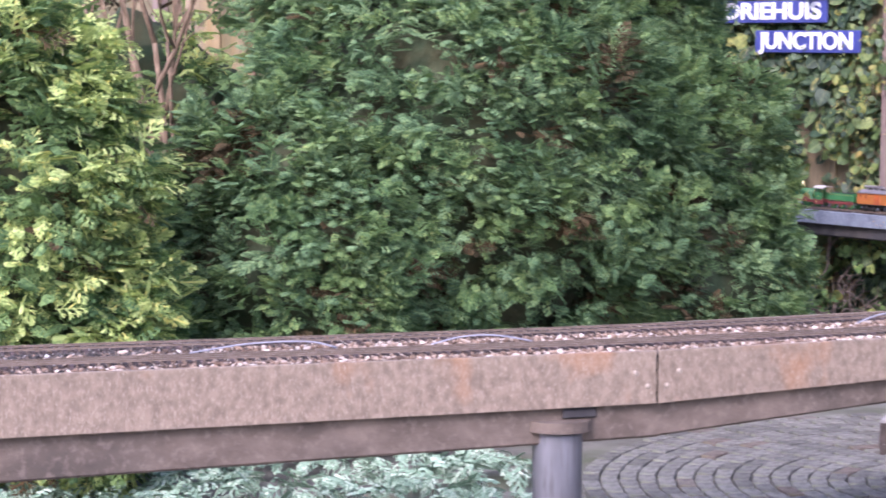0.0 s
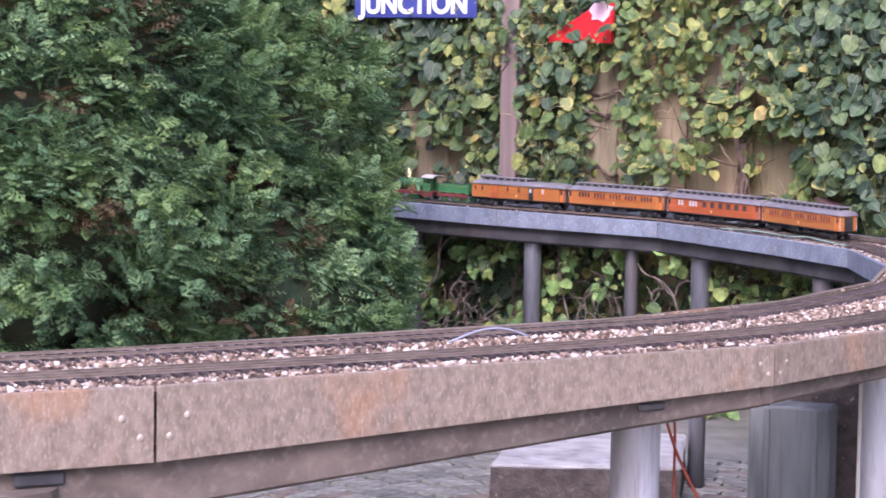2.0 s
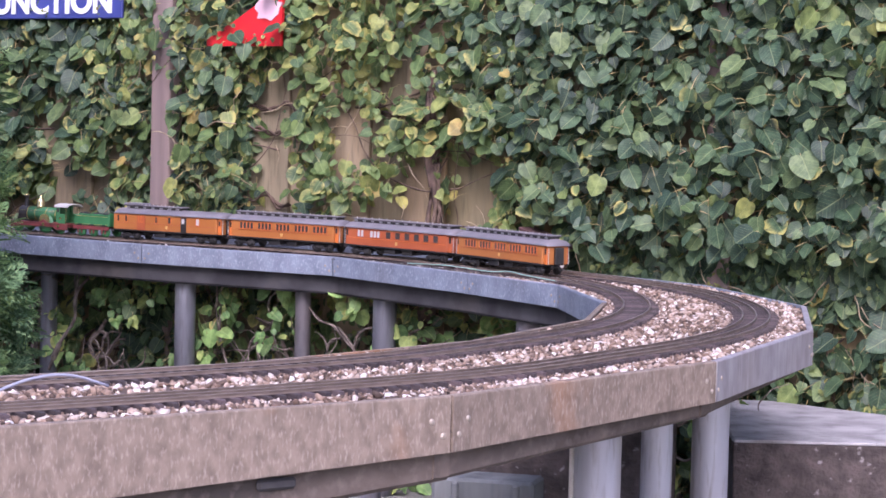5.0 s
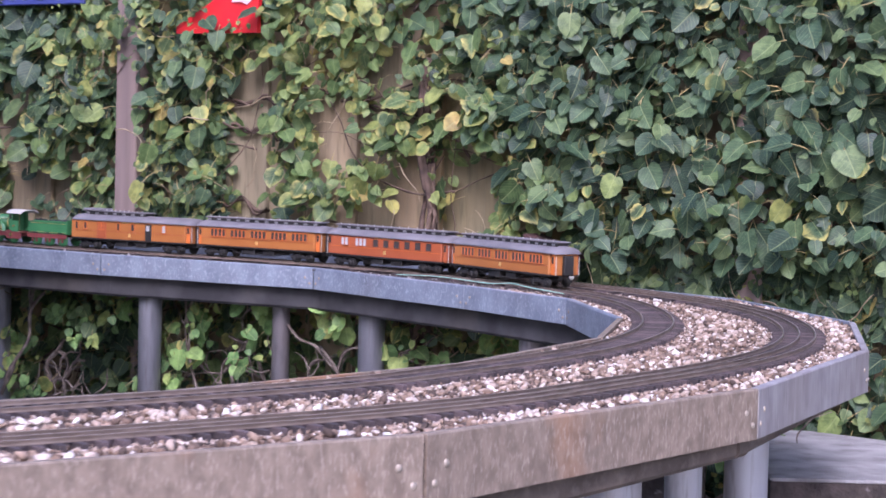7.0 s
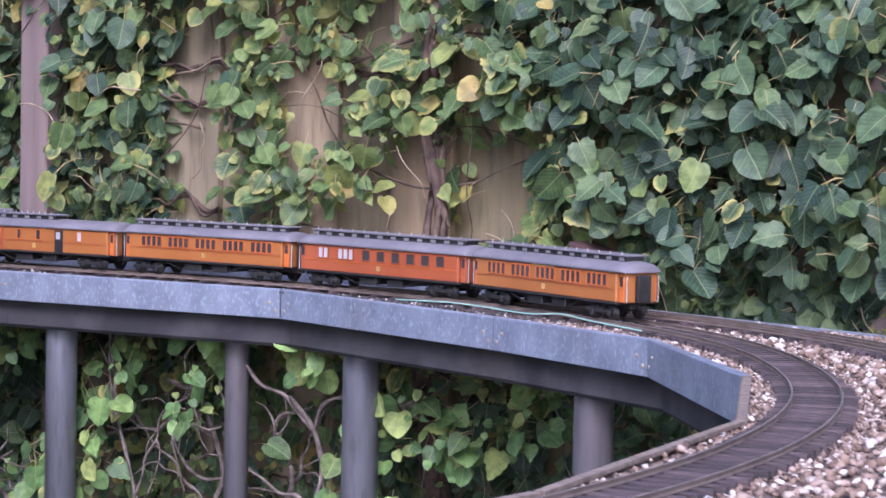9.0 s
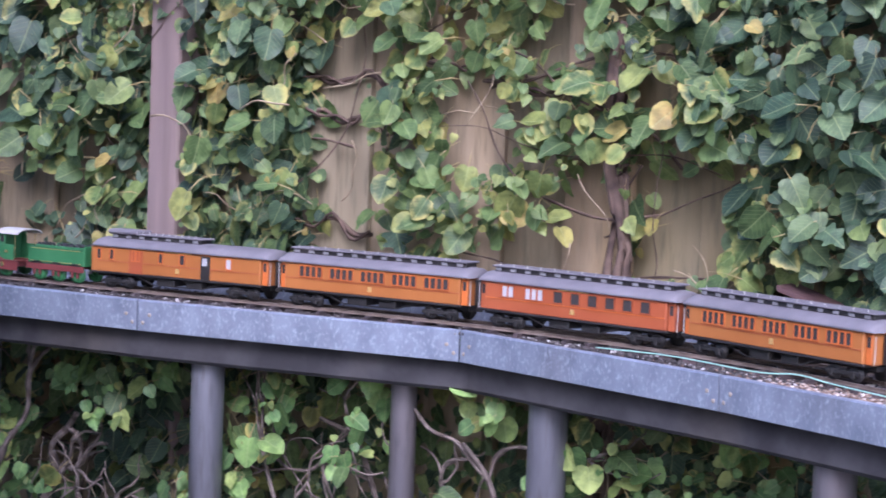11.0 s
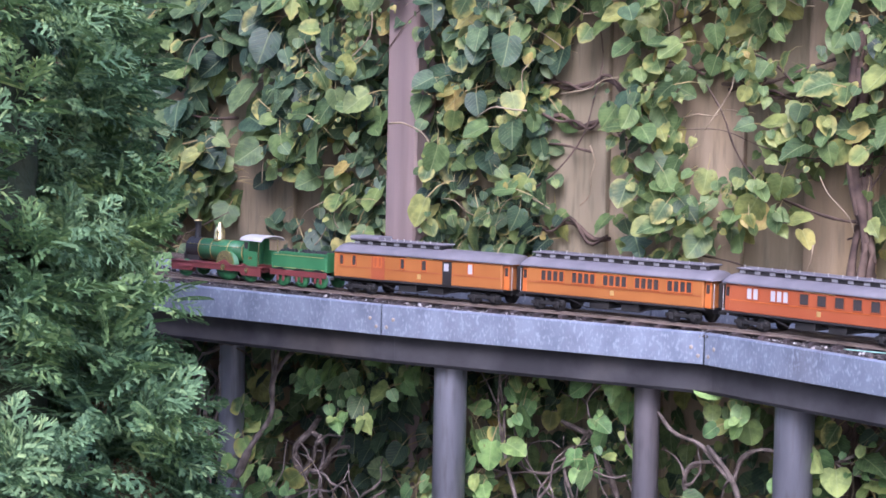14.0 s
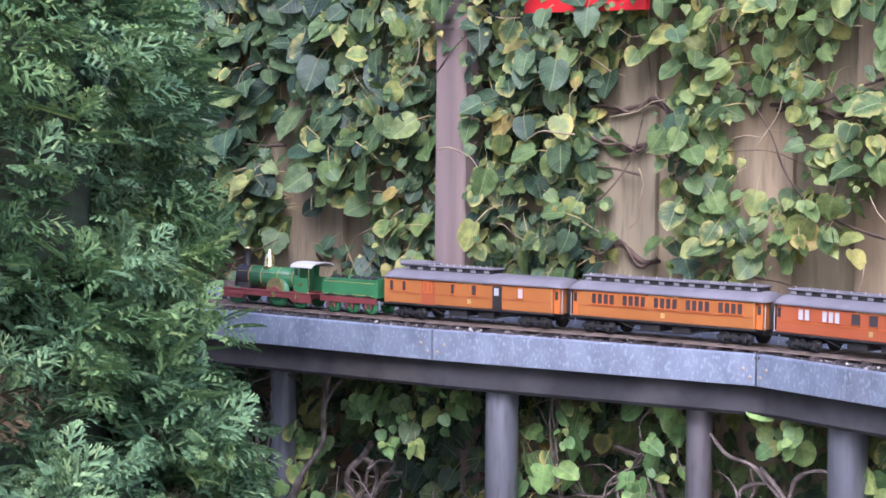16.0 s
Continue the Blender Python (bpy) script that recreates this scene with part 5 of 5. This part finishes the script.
# ---- paving: rings of small setts under the deck ----
def paving():
    floor = empty("paving", (-2.4, 3.2, 0), "rings of small grey and reddish paving setts with mossy joints", "paving", kind="structure")
    me = []
    for k in range(3):
        bm = box((-0.5, -0.5, -0.5), (0.5, 0.5, 0.5), 0.07)
        m = bpy.data.meshes.new("sett")
        bm.to_mesh(m)
        bm.free()
        m.materials.append(MAT["paver"])
        me.append(m)
    made = 0
    for ring in range(30):
        r = 0.076 + 0.056 * ring
        n = int(2 * math.pi * r / 0.115)
        for k in range(n):
            a = 2 * math.pi * (k + 0.5 * (ring % 2)) / n
            x, y = -2.35 + r * math.cos(a), 3.25 + r * math.sin(a)
            if not (-4.0 < x < -2.1 and 2.25 < y < 4.75) or x - y * 0.0 > -2.15 or made >= 400:
                continue
            if x + 0.55 * (y - 2.25) < -3.75:
                continue
            ob = new("sett", me[made % 3])
            ob.parent = floor
            ob.matrix_parent_inverse = floor.matrix_world.inverted()
            ob.matrix_basis = Matrix.Translation((x, y, -0.004 + random.uniform(-0.003, 0.003))) @ Matrix.Rotation(a + random.uniform(-0.03, 0.03), 4, "Z") @ Matrix.Diagonal((0.050, 0.104, 0.03, 1))
            made += 1


paving()


# ---- the train ----
def wheel(parent, x, y, z, r, mat="black", spokes=0, width=0.006):
    bm = bmesh.new()
    lathe(bm, [(r * 0.55, -width / 2), (r * 1.0, -width / 2), (r * 1.0, width * 0.2), (r * 1.1, width * 0.25), (r * 1.1, width / 2), (r * 0.55, width / 2)], 20, Matrix.Translation((x, y, z)) @ Matrix.Rotation(radians(90), 4, "X"))
    pieces = []
    if spokes:
        for k in range(spokes):
            a = 2 * math.pi * k / spokes
            pieces.append(("spoke", cyl((x, y, z), (x + r * 0.9 * math.cos(a), y, z + r * 0.9 * math.sin(a)), r * 0.06, seg=6)))
        pieces.append(("hub", cyl((x, y - width * 0.8, z), (x, y + width * 0.8, z), r * 0.2, seg=10)))
    for form in [bm] + [p for _, p in pieces]:
        for v in form.verts:
            v.co.x = x + (v.co.x - x) * 1.25
    ob = part("wheel", bm, mat, parent, "", True)
    for name, form in pieces:
        part(name, form, mat, ob, "", True)
    return ob


def hollow_windows(thing, spans, y, z0, z1, frame_mat, blind):
    """Window panes set in slim frames along a side."""
    for k, (a, b) in enumerate(spans):
        s = 1 if y > 0 else -1
        local_y = (y, y + s * 0.0008)
        f = bmesh.new()
        t = 0.0013
        for lo, hi in (((a - t, z0 - t), (b + t, z0)), ((a - t, z1), (b + t, z1 + t)), ((a - t, z0), (a, z1)), ((b, z0), (b + t, z1))):
            add_box(f, (lo[0], min(local_y), lo[1]), (hi[0], max(local_y) + 0.0006, hi[1]))
        w = part("window", f, frame_mat, thing)
        part("pane", box((a, min(local_y) - 0.0002, z0), (b, max(local_y) - 0.0004, z1)), "curtain" if blind and k in blind else "window", w)


def coach(label, body_mat, windows, blinds, baggage=False):
    """A bogie coach 0.40 long, along x, its wheels' tread at z = 0, its front at +x."""
    thing = empty("passenger_coach" if not baggage else "baggage_car", (0, 0, 0), label, "model coach", "coaches of the train")
    L, W = 0.196, 0.033
    part("body", box((-L + 0.016, -W, 0.0225), (L - (0.016 if not baggage else 0.002), W, 0.0605), 0.002), body_mat, thing)
    part("sill", box((-L + 0.012, -W - 0.0012, 0.0205), (L - 0.002, W + 0.0012, 0.0235), 0.0006), "black", thing, "black side sill")
    for s in (-1, 1):
        part("waist_strip", box((-L + 0.018, s * W - 0.0008, 0.0385), (L - 0.018, s * W + 0.0008, 0.0397)), "rust_red" if body_mat != "rust_red" else "orange", thing)
        part("gilt_lettering", box((-0.03, s * (W + 0.0003) - 0.0004, 0.0585), (0.03, s * (W + 0.0003) + 0.0004, 0.0597)), "gold", thing, "thin gilt line of unreadable lettering")
        part("crest", box((-0.004, s * (W + 0.0003) - 0.0004, 0.029), (0.004, s * (W + 0.0003) + 0.0004, 0.036), 0.0002), "gold", thing, "small gilt crest")
        spans = windows
        hollow_windows(thing, spans, s * (W + 0.0006), 0.0425, 0.0565, "orange" if body_mat == "amber" else "rust_red", blinds)
    # roof
    bm = bmesh.new()
    sec = [(W + 0.003) * math.cos(math.pi * k / 12) for k in range(13)]
    hts = [0.0602 + 0.0135 * math.sin(math.pi * k / 12) for k in range(13)]
    rings = []
    for x, f, dz in ((-L - 0.002, 0.9, -0.0035), (-L + 0.006, 0.97, -0.0005), (-L + 0.02, 1, 0), (L - 0.02, 1, 0), (L - 0.006, 0.97, -0.0005), (L + 0.002, 0.9, -0.0035)):
        rings.append([bm.verts.new((x, y * f, 0.0602 + (z - 0.0602) * f + min(dz * 1.0, 0) * (1 if z > 0.0605 else 0))) for y, z in zip(sec, hts)])
    for a, b in zip(rings, rings[1:]):
        for k in range(12):
            bm.faces.new((a[k], a[k + 1], b[k + 1], b[k]))
    for a, b in zip(rings, rings[1:]):
        bm.faces.new((a[0], b[0], b[12], a[12]))
    bm.faces.new(rings[0])
    bm.faces.new(rings[-1][::-1])
    bmesh.ops.recalc_face_normals(bm, faces=bm.faces)
    part("roof", bm, "roof", thing, "dark grey arched roof", True)
    # raised centre of the roof
    x0, x1 = (-L + 0.018, L - 0.018) if not baggage else (-0.035, L - 0.030)
    part("clerestory", box((x0, -0.014, 0.071), (x1, 0.014, 0.0785), 0.001), "black", thing, "raised roof centre with small lights")
    part("clerestory_roof", box((x0 - 0.004, -0.0175, 0.0785), (x1 + 0.004, 0.0175, 0.0808), 0.001), "roof", thing)
    if baggage:
        part("lookout", box((L - 0.092, -0.019, 0.0785), (L - 0.022, 0.019, 0.0855), 0.0025), "roof", thing, "raised lookout on the roof")
    pins = 13
    for k in range(pins):
        xp = x0 + 0.012 + (x1 - x0 - 0.024) * k / (pins - 1)
        part("roof_pin", cyl((xp, 0.0145, 0.0806), (xp, 0.0145, 0.0846), 0.0006, seg=5), "cream", thing)
    n = int((x1 - x0) / 0.028)
    for k in range(n):
        xc = x0 + 0.014 + k * (x1 - x0 - 0.02) / max(n - 1, 1)
        for s in (-1, 1):
            part("roof_light", box((xc - 0.007, s * 0.0144 - 0.0005, 0.0735), (xc + 0.004, s * 0.0144 + 0.0005, 0.0775)), "dull_glass", thing)
    # ends
    for e in (-1, 1):
        if baggage and e == 1:
            part("end_wall", box((L - 0.003, -W, 0.0225), (L, W, 0.060), 0.001), body_mat, thing)
            continue
        part("vestibule", box((e * (L - 0.016) - 0.001, -W + 0.006, 0.0225), (e * (L - 0.003) + 0.001, W - 0.006, 0.0600), 0.0015), body_mat, thing)
        for s in (-1, 1):
            d = part("door", box((e * (L - 0.0095) - 0.0055, s * (W - 0.0055) - 0.0008, 0.0235), (e * (L - 0.0095) + 0.0055, s * (W - 0.0055) + 0.0008, 0.058), 0.0004), "orange" if body_mat == "amber" else body_mat, thing)
            part("pane", box((e * (L - 0.0095) - 0.0030, s * (W - 0.0045) - 0.0006, 0.043), (e * (L - 0.0095) + 0.0030, s * (W - 0.0045) + 0.0006, 0.055)), "window", d)
            rail = bmesh.new()
            add_cyl(rail, (e * (L + 0.001), s * (W - 0.006), 0.023), (e * (L + 0.001), s * (W - 0.006), 0.056), 0.0006, seg=6)
            part("handrail", rail, "cream", thing)
        part("gangway", box((e * (L - 0.002), -0.011, 0.023), (e * (L + 0.007), 0.011, 0.057), 0.001), "black", thing, "black folding gangway")
    # running gear
    under = bmesh.new()
    add_box(under, (-L + 0.01, -0.012, 0.0145), (L - 0.01, 0.012, 0.0205))
    part("underframe", under, "black", thing)
    for a, b in ((-0.05, -0.015), (0.01, 0.05)):
        part("equipment_box", box((a, -0.028, 0.0095), (b, 0.028, 0.0195), 0.001), "black", thing)
    for s in (-1, 1):
        truss = bmesh.new()
        for p, q in (((-0.09, 0.019), (-0.055, 0.0095)), ((-0.055, 0.0095), (0.055, 0.0095)), ((0.055, 0.0095), (0.09, 0.019))):
            add_cyl(truss, (p[0], s * 0.03, p[1]), (q[0], s * 0.03, q[1]), 0.0008, seg=6)
        part("truss_rod", truss, "black", thing)
    for e in (-1, 1):
        bog = bmesh.new()
        xc = e * (L - 0.058)
        for s in (-1, 1):
            add_box(bog, (xc - 0.034, s * 0.027 - 0.002, 0.0075), (xc + 0.034, s * 0.027 + 0.002, 0.0125), 0.0008)
            for d in (-0.021, 0.021):
                add_box(bog, (xc + d - 0.004, s * 0.027 - 0.003, 0.004), (xc + d + 0.004, s * 0.027 + 0.003, 0.013), 0.0008)
        add_box(bog, (xc - 0.005, -0.026, 0.008), (xc + 0.005, 0.026, 0.015))
        b = part("bogie", bog, "black", thing)
        for d in (-0.021, 0.021):
            for s in (-1, 1):
                wheel(b, xc + d, s * 0.0225, 0.0092, 0.0092, "black")
        part("coupling", box((e * (L + 0.002) - 0.004, -0.003, 0.014), (e * (L + 0.002) + 0.008, 0.003, 0.018)), "black", thing)
    if baggage:
        for s in (-1, 1):
            for xa, xb, mat in ((-0.072, -0.052, "black"), (0.078, 0.108, "rust_red")):
                d = part("sliding_door", box((xa, s * W - 0.0015, 0.0235), (xb, s * W + 0.0015, 0.0575), 0.0005), mat, thing, "dark open doorway" if mat == "black" else "panelled sliding door")
                if mat == "black":
                    part("pane", box((xa + 0.006, s * (W + 0.0012) - 0.0008, 0.044), (xb - 0.004, s * (W + 0.0012) + 0.0008, 0.055)), "curtain", d)
        part("tail_lamp", cyl((-L - 0.002, -0.024, 0.030), (-L - 0.006, -0.024, 0.030), 0.0024, seg=10), "tail_red", thing, "small red tail lamp")
    return thing


def locomotive():
    """A single-driver tank-boilered engine, front at +x, 0.235 long, wheels' tread at z = 0."""
    t = empty("steam_locomotive", (0, 0, 0), "bright green model steam engine with dark red frames and brass dome", "model locomotive")
    part("frame", box((-0.11, -0.024, 0.016), (0.115, 0.024, 0.0235), 0.0015), "frame_red", t, "dark red frame")
    for s in (-1, 1):
        side = bmesh.new()
        outline = [(-0.112, 0.0105), (-0.112, 0.024), (-0.085, 0.024), (-0.07, 0.029), (-0.055, 0.024), (-0.035, 0.026), (-0.02, 0.033), (-0.002, 0.026), (0.02, 0.024), (0.112, 0.024), (0.112, 0.0105), (0.062, 0.0105), (0.058, 0.016), (-0.06, 0.016), (-0.066, 0.0105)]
        vs = [side.verts.new((x, s * 0.0295, z)) for x, z in outline]
        f = side.faces.new(vs)
        ext = bmesh.ops.extrude_face_region(side, geom=[f])
        bmesh.ops.translate(side, vec=(0, s * 0.002, 0), verts=[v for v in ext["geom"] if isinstance(v, bmesh.types.BMVert)])
        bmesh.ops.recalc_face_normals(side, faces=side.faces)
        part("side_frame", side, "frame_red", t, "curved dark red outside frame")
        part("axle_box", cyl((-0.02, s * 0.031, 0.021), (-0.02, s * 0.0335, 0.021), 0.005, seg=12), "brass", t)
        part("axle_box", cyl((-0.078, s * 0.031, 0.019), (-0.078, s * 0.0335, 0.019), 0.004, seg=12), "brass", t)
        part("footplate", box((-0.115, s * 0.022 - 0.011, 0.0238), (0.115, s * 0.022 + 0.011, 0.0255), 0.0005), "frame_red", t)
        spl = bmesh.new()
        prof = [(0.021 * math.cos(math.pi * k / 12) - 0.02, 0.0255 + 0.021 * math.sin(math.pi * k / 12)) for k in range(13)]
        vs = [spl.verts.new((x, s * 0.024, z)) for x, z in prof]
        f = spl.faces.new(vs)
        ext = bmesh.ops.extrude_face_region(spl, geom=[f])
        bmesh.ops.translate(spl, vec=(0, s * 0.006, 0), verts=[v for v in ext["geom"] if isinstance(v, bmesh.types.BMVert)])
        bmesh.ops.recalc_face_normals(spl, faces=spl.faces)
        part("splasher", spl, "brass", t, "round brass splasher over the driving wheel")
        for x in (-0.078, 0.085):
            wheel(t, x, s * 0.0225, 0.0135, 0.0125, "loco_green", 10)
        wheel(t, -0.02, s * 0.0225, 0.0225, 0.021, "loco_green", 14)
        part("buffer", add_cyl(cyl((0.115, s * 0.02, 0.018), (0.123, s * 0.02, 0.018), 0.0022, seg=10), (0.123, s * 0.02, 0.018), (0.1245, s * 0.02, 0.018), 0.0048, seg=12), "steel", t)
        part("cylinder", cyl((0.062, s * 0.025, 0.017), (0.098, s * 0.025, 0.017), 0.0075, seg=14), "frame_red", t)
    bm = bmesh.new()
    add_cyl(bm, (-0.055, 0, 0.0445), (0.062, 0, 0.0445), 0.0165, seg=28)
    part("boiler", bm, "loco_green", t, "bright green boiler", True)
    for x in (-0.05, -0.012, 0.03, 0.061):
        part("boiler_band", cyl((x - 0.0008, 0, 0.0445), (x + 0.0008, 0, 0.0445), 0.0169, seg=28), "gold", t)
    part("smokebox", add_cyl(cyl((0.062, 0, 0.0445), (0.092, 0, 0.0445), 0.0175, seg=28), (0.092, 0, 0.0445), (0.096, 0, 0.0445), 0.014, seg=24), "black", t, "matt black smokebox")
    part("saddle", box((0.062, -0.014, 0.024), (0.092, 0.014, 0.04), 0.001), "black", t)
    part("chimney", lathe(bmesh.new(), [(0.0085, 0.058), (0.006, 0.0625), (0.0055, 0.075), (0.006, 0.0845), (0.008, 0.086), (0.0078, 0.089), (0.005, 0.0892)], 20, Matrix.Translation((0.078, 0, 0))), "black", t, "tall black chimney", True)
    part("chimney_cap", lathe(bmesh.new(), [(0.0078, 0.0865), (0.0088, 0.0878), (0.0078, 0.0895)], 20, Matrix.Translation((0.078, 0, 0))), "brass", t, "", True)
    part("dome", lathe(bmesh.new(), [(0.013, 0.058), (0.0105, 0.0625), (0.0102, 0.072), (0.0085, 0.0785), (0.005, 0.082), (0.0035, 0.085), (0.0035, 0.0875), (0.001, 0.0885)], 22, Matrix.Translation((0.022, 0, 0))), "brass", t, "polished brass dome", True)
    part("cab_front", box((-0.066, -0.026, 0.0255), (-0.063, 0.026, 0.066), 0.0005), "loco_green", t)
    for s in (-1, 1):
        part("cab_side", box((-0.098, s * 0.026 - 0.001, 0.0255), (-0.064, s * 0.026 + 0.001, 0.0485), 0.0005), "loco_green", t, "green cab side")
        part("number_plate", box((-0.086, s * 0.0273 - 0.0003, 0.036), (-0.077, s * 0.0273 + 0.0003, 0.040)), "brass", t)
        part("cab_pillar", cyl((-0.100, s * 0.025, 0.0255), (-0.100, s * 0.025, 0.066), 0.0008, seg=6), "brass", t)
        part("cab_upper_side", box((-0.078, s * 0.026 - 0.001, 0.0485), (-0.064, s * 0.026 + 0.001, 0.066), 0.0005), "loco_green", t)
        part("cab_window", box((-0.0755, s * 0.0268 - 0.0005, 0.052), (-0.067, s * 0.0268 + 0.0005, 0.062)), "window", t)
    roof = bmesh.new()
    rings = []
    for x in (-0.112, -0.058):
        rings.append([roof.verts.new((x, 0.030 * math.cos(math.pi * k / 10), 0.066 + 0.007 * math.sin(math.pi * k / 10))) for k in range(11)] + [roof.verts.new((x, 0.030 * math.cos(math.pi * k / 10), 0.0645 + 0.007 * math.sin(math.pi * k / 10))) for k in range(10, -1, -1)])
    for k in range(22):
        roof.faces.new((rings[0][k], rings[0][(k + 1) % 22], rings[1][(k + 1) % 22], rings[1][k]))
    roof.faces.new(rings[0])
    roof.faces.new(rings[1][::-1])
    bmesh.ops.recalc_face_normals(roof, faces=roof.faces)
    part("cab_roof", roof, "cream", t, "pale cream arched cab roof")
    part("buffer_beam", box((0.1125, -0.031, 0.012), (0.1155, 0.031, 0.0245), 0.0006), "frame_red", t)
    part("lamp", add_cyl(cyl((0.108, 0.0, 0.0255), (0.108, 0.0, 0.036), 0.004, seg=12), (0.108, 0, 0.036), (0.108, 0, 0.039), 0.002, seg=10), "black", t)
    part("handrail", add_cyl(cyl((-0.055, -0.0185, 0.052), (0.085, -0.0185, 0.052), 0.0006, seg=6), (-0.055, 0.0185, 0.052), (0.085, 0.0185, 0.052), 0.0006, seg=6), "brass", t)
    return t


def tender():
    t = empty("tender", (0, 0, 0), "green six-wheeled tender with dark red frames", "model tender")
    part("tank", box((-0.066, -0.028, 0.0255), (0.066, 0.028, 0.050), 0.0012), "loco_green", t)
    for s in (-1, 1):
        part("coping", box((-0.066, s * 0.027 - 0.001, 0.050), (0.050, s * 0.027 + 0.001, 0.0535), 0.0004), "loco_green", t)
        part("panel_line", box((-0.060, s * 0.0283 - 0.0002, 0.0475), (0.060, s * 0.0283 + 0.0002, 0.0483)), "gold", t)
        part("panel_line", box((-0.060, s * 0.0283 - 0.0002, 0.0285), (0.060, s * 0.0283 + 0.0002, 0.0293)), "gold", t)
        side = bmesh.new()
        add_box(side, (-0.068, s * 0.0295 - 0.001, 0.0165), (0.068, s * 0.0295 + 0.001, 0.0255), 0.0004)
        for x in (-0.048, -0.003, 0.042):
            add_box(side, (x - 0.009, s * 0.0295 - 0.0012, 0.008), (x - 0.004, s * 0.0295 + 0.0012, 0.0175), 0.0006)
            add_box(side, (x + 0.004, s * 0.0295 - 0.0012, 0.008), (x + 0.009, s * 0.0295 + 0.0012, 0.0175), 0.0006)
        part("side_frame", side, "frame_red", t, "dark red outside frame")
        for x in (-0.048, -0.003, 0.042):
            wheel(t, x, s * 0.0225, 0.0125, 0.012, "loco_green", 10)
            spring = bmesh.new()
            for k in range(3):
                add_box(spring, (x - 0.012 + 0.003 * k, s * 0.0305 - 0.001, 0.0262 + 0.0011 * k), (x + 0.012 - 0.003 * k, s * 0.0305 + 0.001, 0.0271 + 0.0011 * k))
            part("leaf_spring", spring, "black", t)
        part("buffer", cyl((-0.068, s * 0.02, 0.018), (-0.076, s * 0.02, 0.018), 0.0025, seg=10), "steel", t)
    bm = bmesh.new()
    r = random.Random(3)
    for k in range(46):
        bmesh.ops.create_icosphere(bm, subdivisions=1, radius=r.uniform(0.003, 0.0055), matrix=Matrix.Translation((r.uniform(-0.045, 0.055), r.uniform(-0.021, 0.021), 0.0505 + r.uniform(0, 0.002))))
    part("coal", bm, "black", t, "small heap of coal")
    part("rear_plate", box((-0.068, -0.028, 0.0255), (-0.066, 0.028, 0.056), 0.0005), "loco_green", t)
    return t


RAIL_TOP = 0.0126
run = [0.0]
for a, b in zip(line, line[1:]):
    run.append(run[-1] + (b - a).length)


def on_track(s):
    k = min(max(int(np.searchsorted(run, s)), 1), len(line) - 1)
    u = (s - run[k - 1]) / (run[k] - run[k - 1])
    return line[k - 1].lerp(line[k], u) + Vector((0, 0, RAIL_TOP))


def set_on(thing, s, half):
    """Stands a vehicle on the inner track, its middle at s, its two trucks half a length either side."""
    a, b = on_track(s - half), on_track(s + half)
    d = (b - a).normalized()
    yaw = math.atan2(d.y, d.x)
    pitch = math.asin(d.z)
    mid = (a + b) / 2
    thing.matrix_world = Matrix.Translation(mid) @ Matrix.Rotation(yaw, 4, "Z") @ Matrix.Rotation(-pitch, 4, "Y") @ Matrix.Diagonal((0.955, 1.12, 1.19, 1))


front = min(range(len(line)), key=lambda k: abs(line[k].x + 4.575) + (0 if line[k].y > 4 else 9))
s = run[front]
set_on(locomotive(), s - 0.115, 0.07)
set_on(tender(), s - 0.308, 0.045)
s -= 0.386
many = [(-0.158 + 0.0125 * k + 0.0145 * (k // 4), -0.1485 + 0.0125 * k + 0.0145 * (k // 4)) for k in range(20)]
six = [(-0.150 + 0.034 * k, -0.133 + 0.034 * k) for k in range(6)] + [(0.060, 0.0695), (0.0725, 0.082), (0.085, 0.0945), (0.120, 0.1295), (0.1325, 0.142)]
few = [(-0.118, -0.108), (-0.016, -0.006), (0.033, 0.041), (0.085, 0.091), (0.095, 0.101), (0.144, 0.152), (0.173, 0.181)]
for c in (coach("orange-brown baggage car with sliding doors and grey roof", "amber", few, {0}, True),
          coach("golden orange saloon coach with grouped windows and grey roof", "amber", many, set()),
          coach("red-orange sleeping coach with single windows and pale blinds", "rust_red", six, {6, 7, 8, 9, 10}),
          coach("golden orange saloon coach with grouped windows at the train's rear", "amber", many, set())):
    set_on(c, s - 0.194, 0.138)
    s -= 0.395
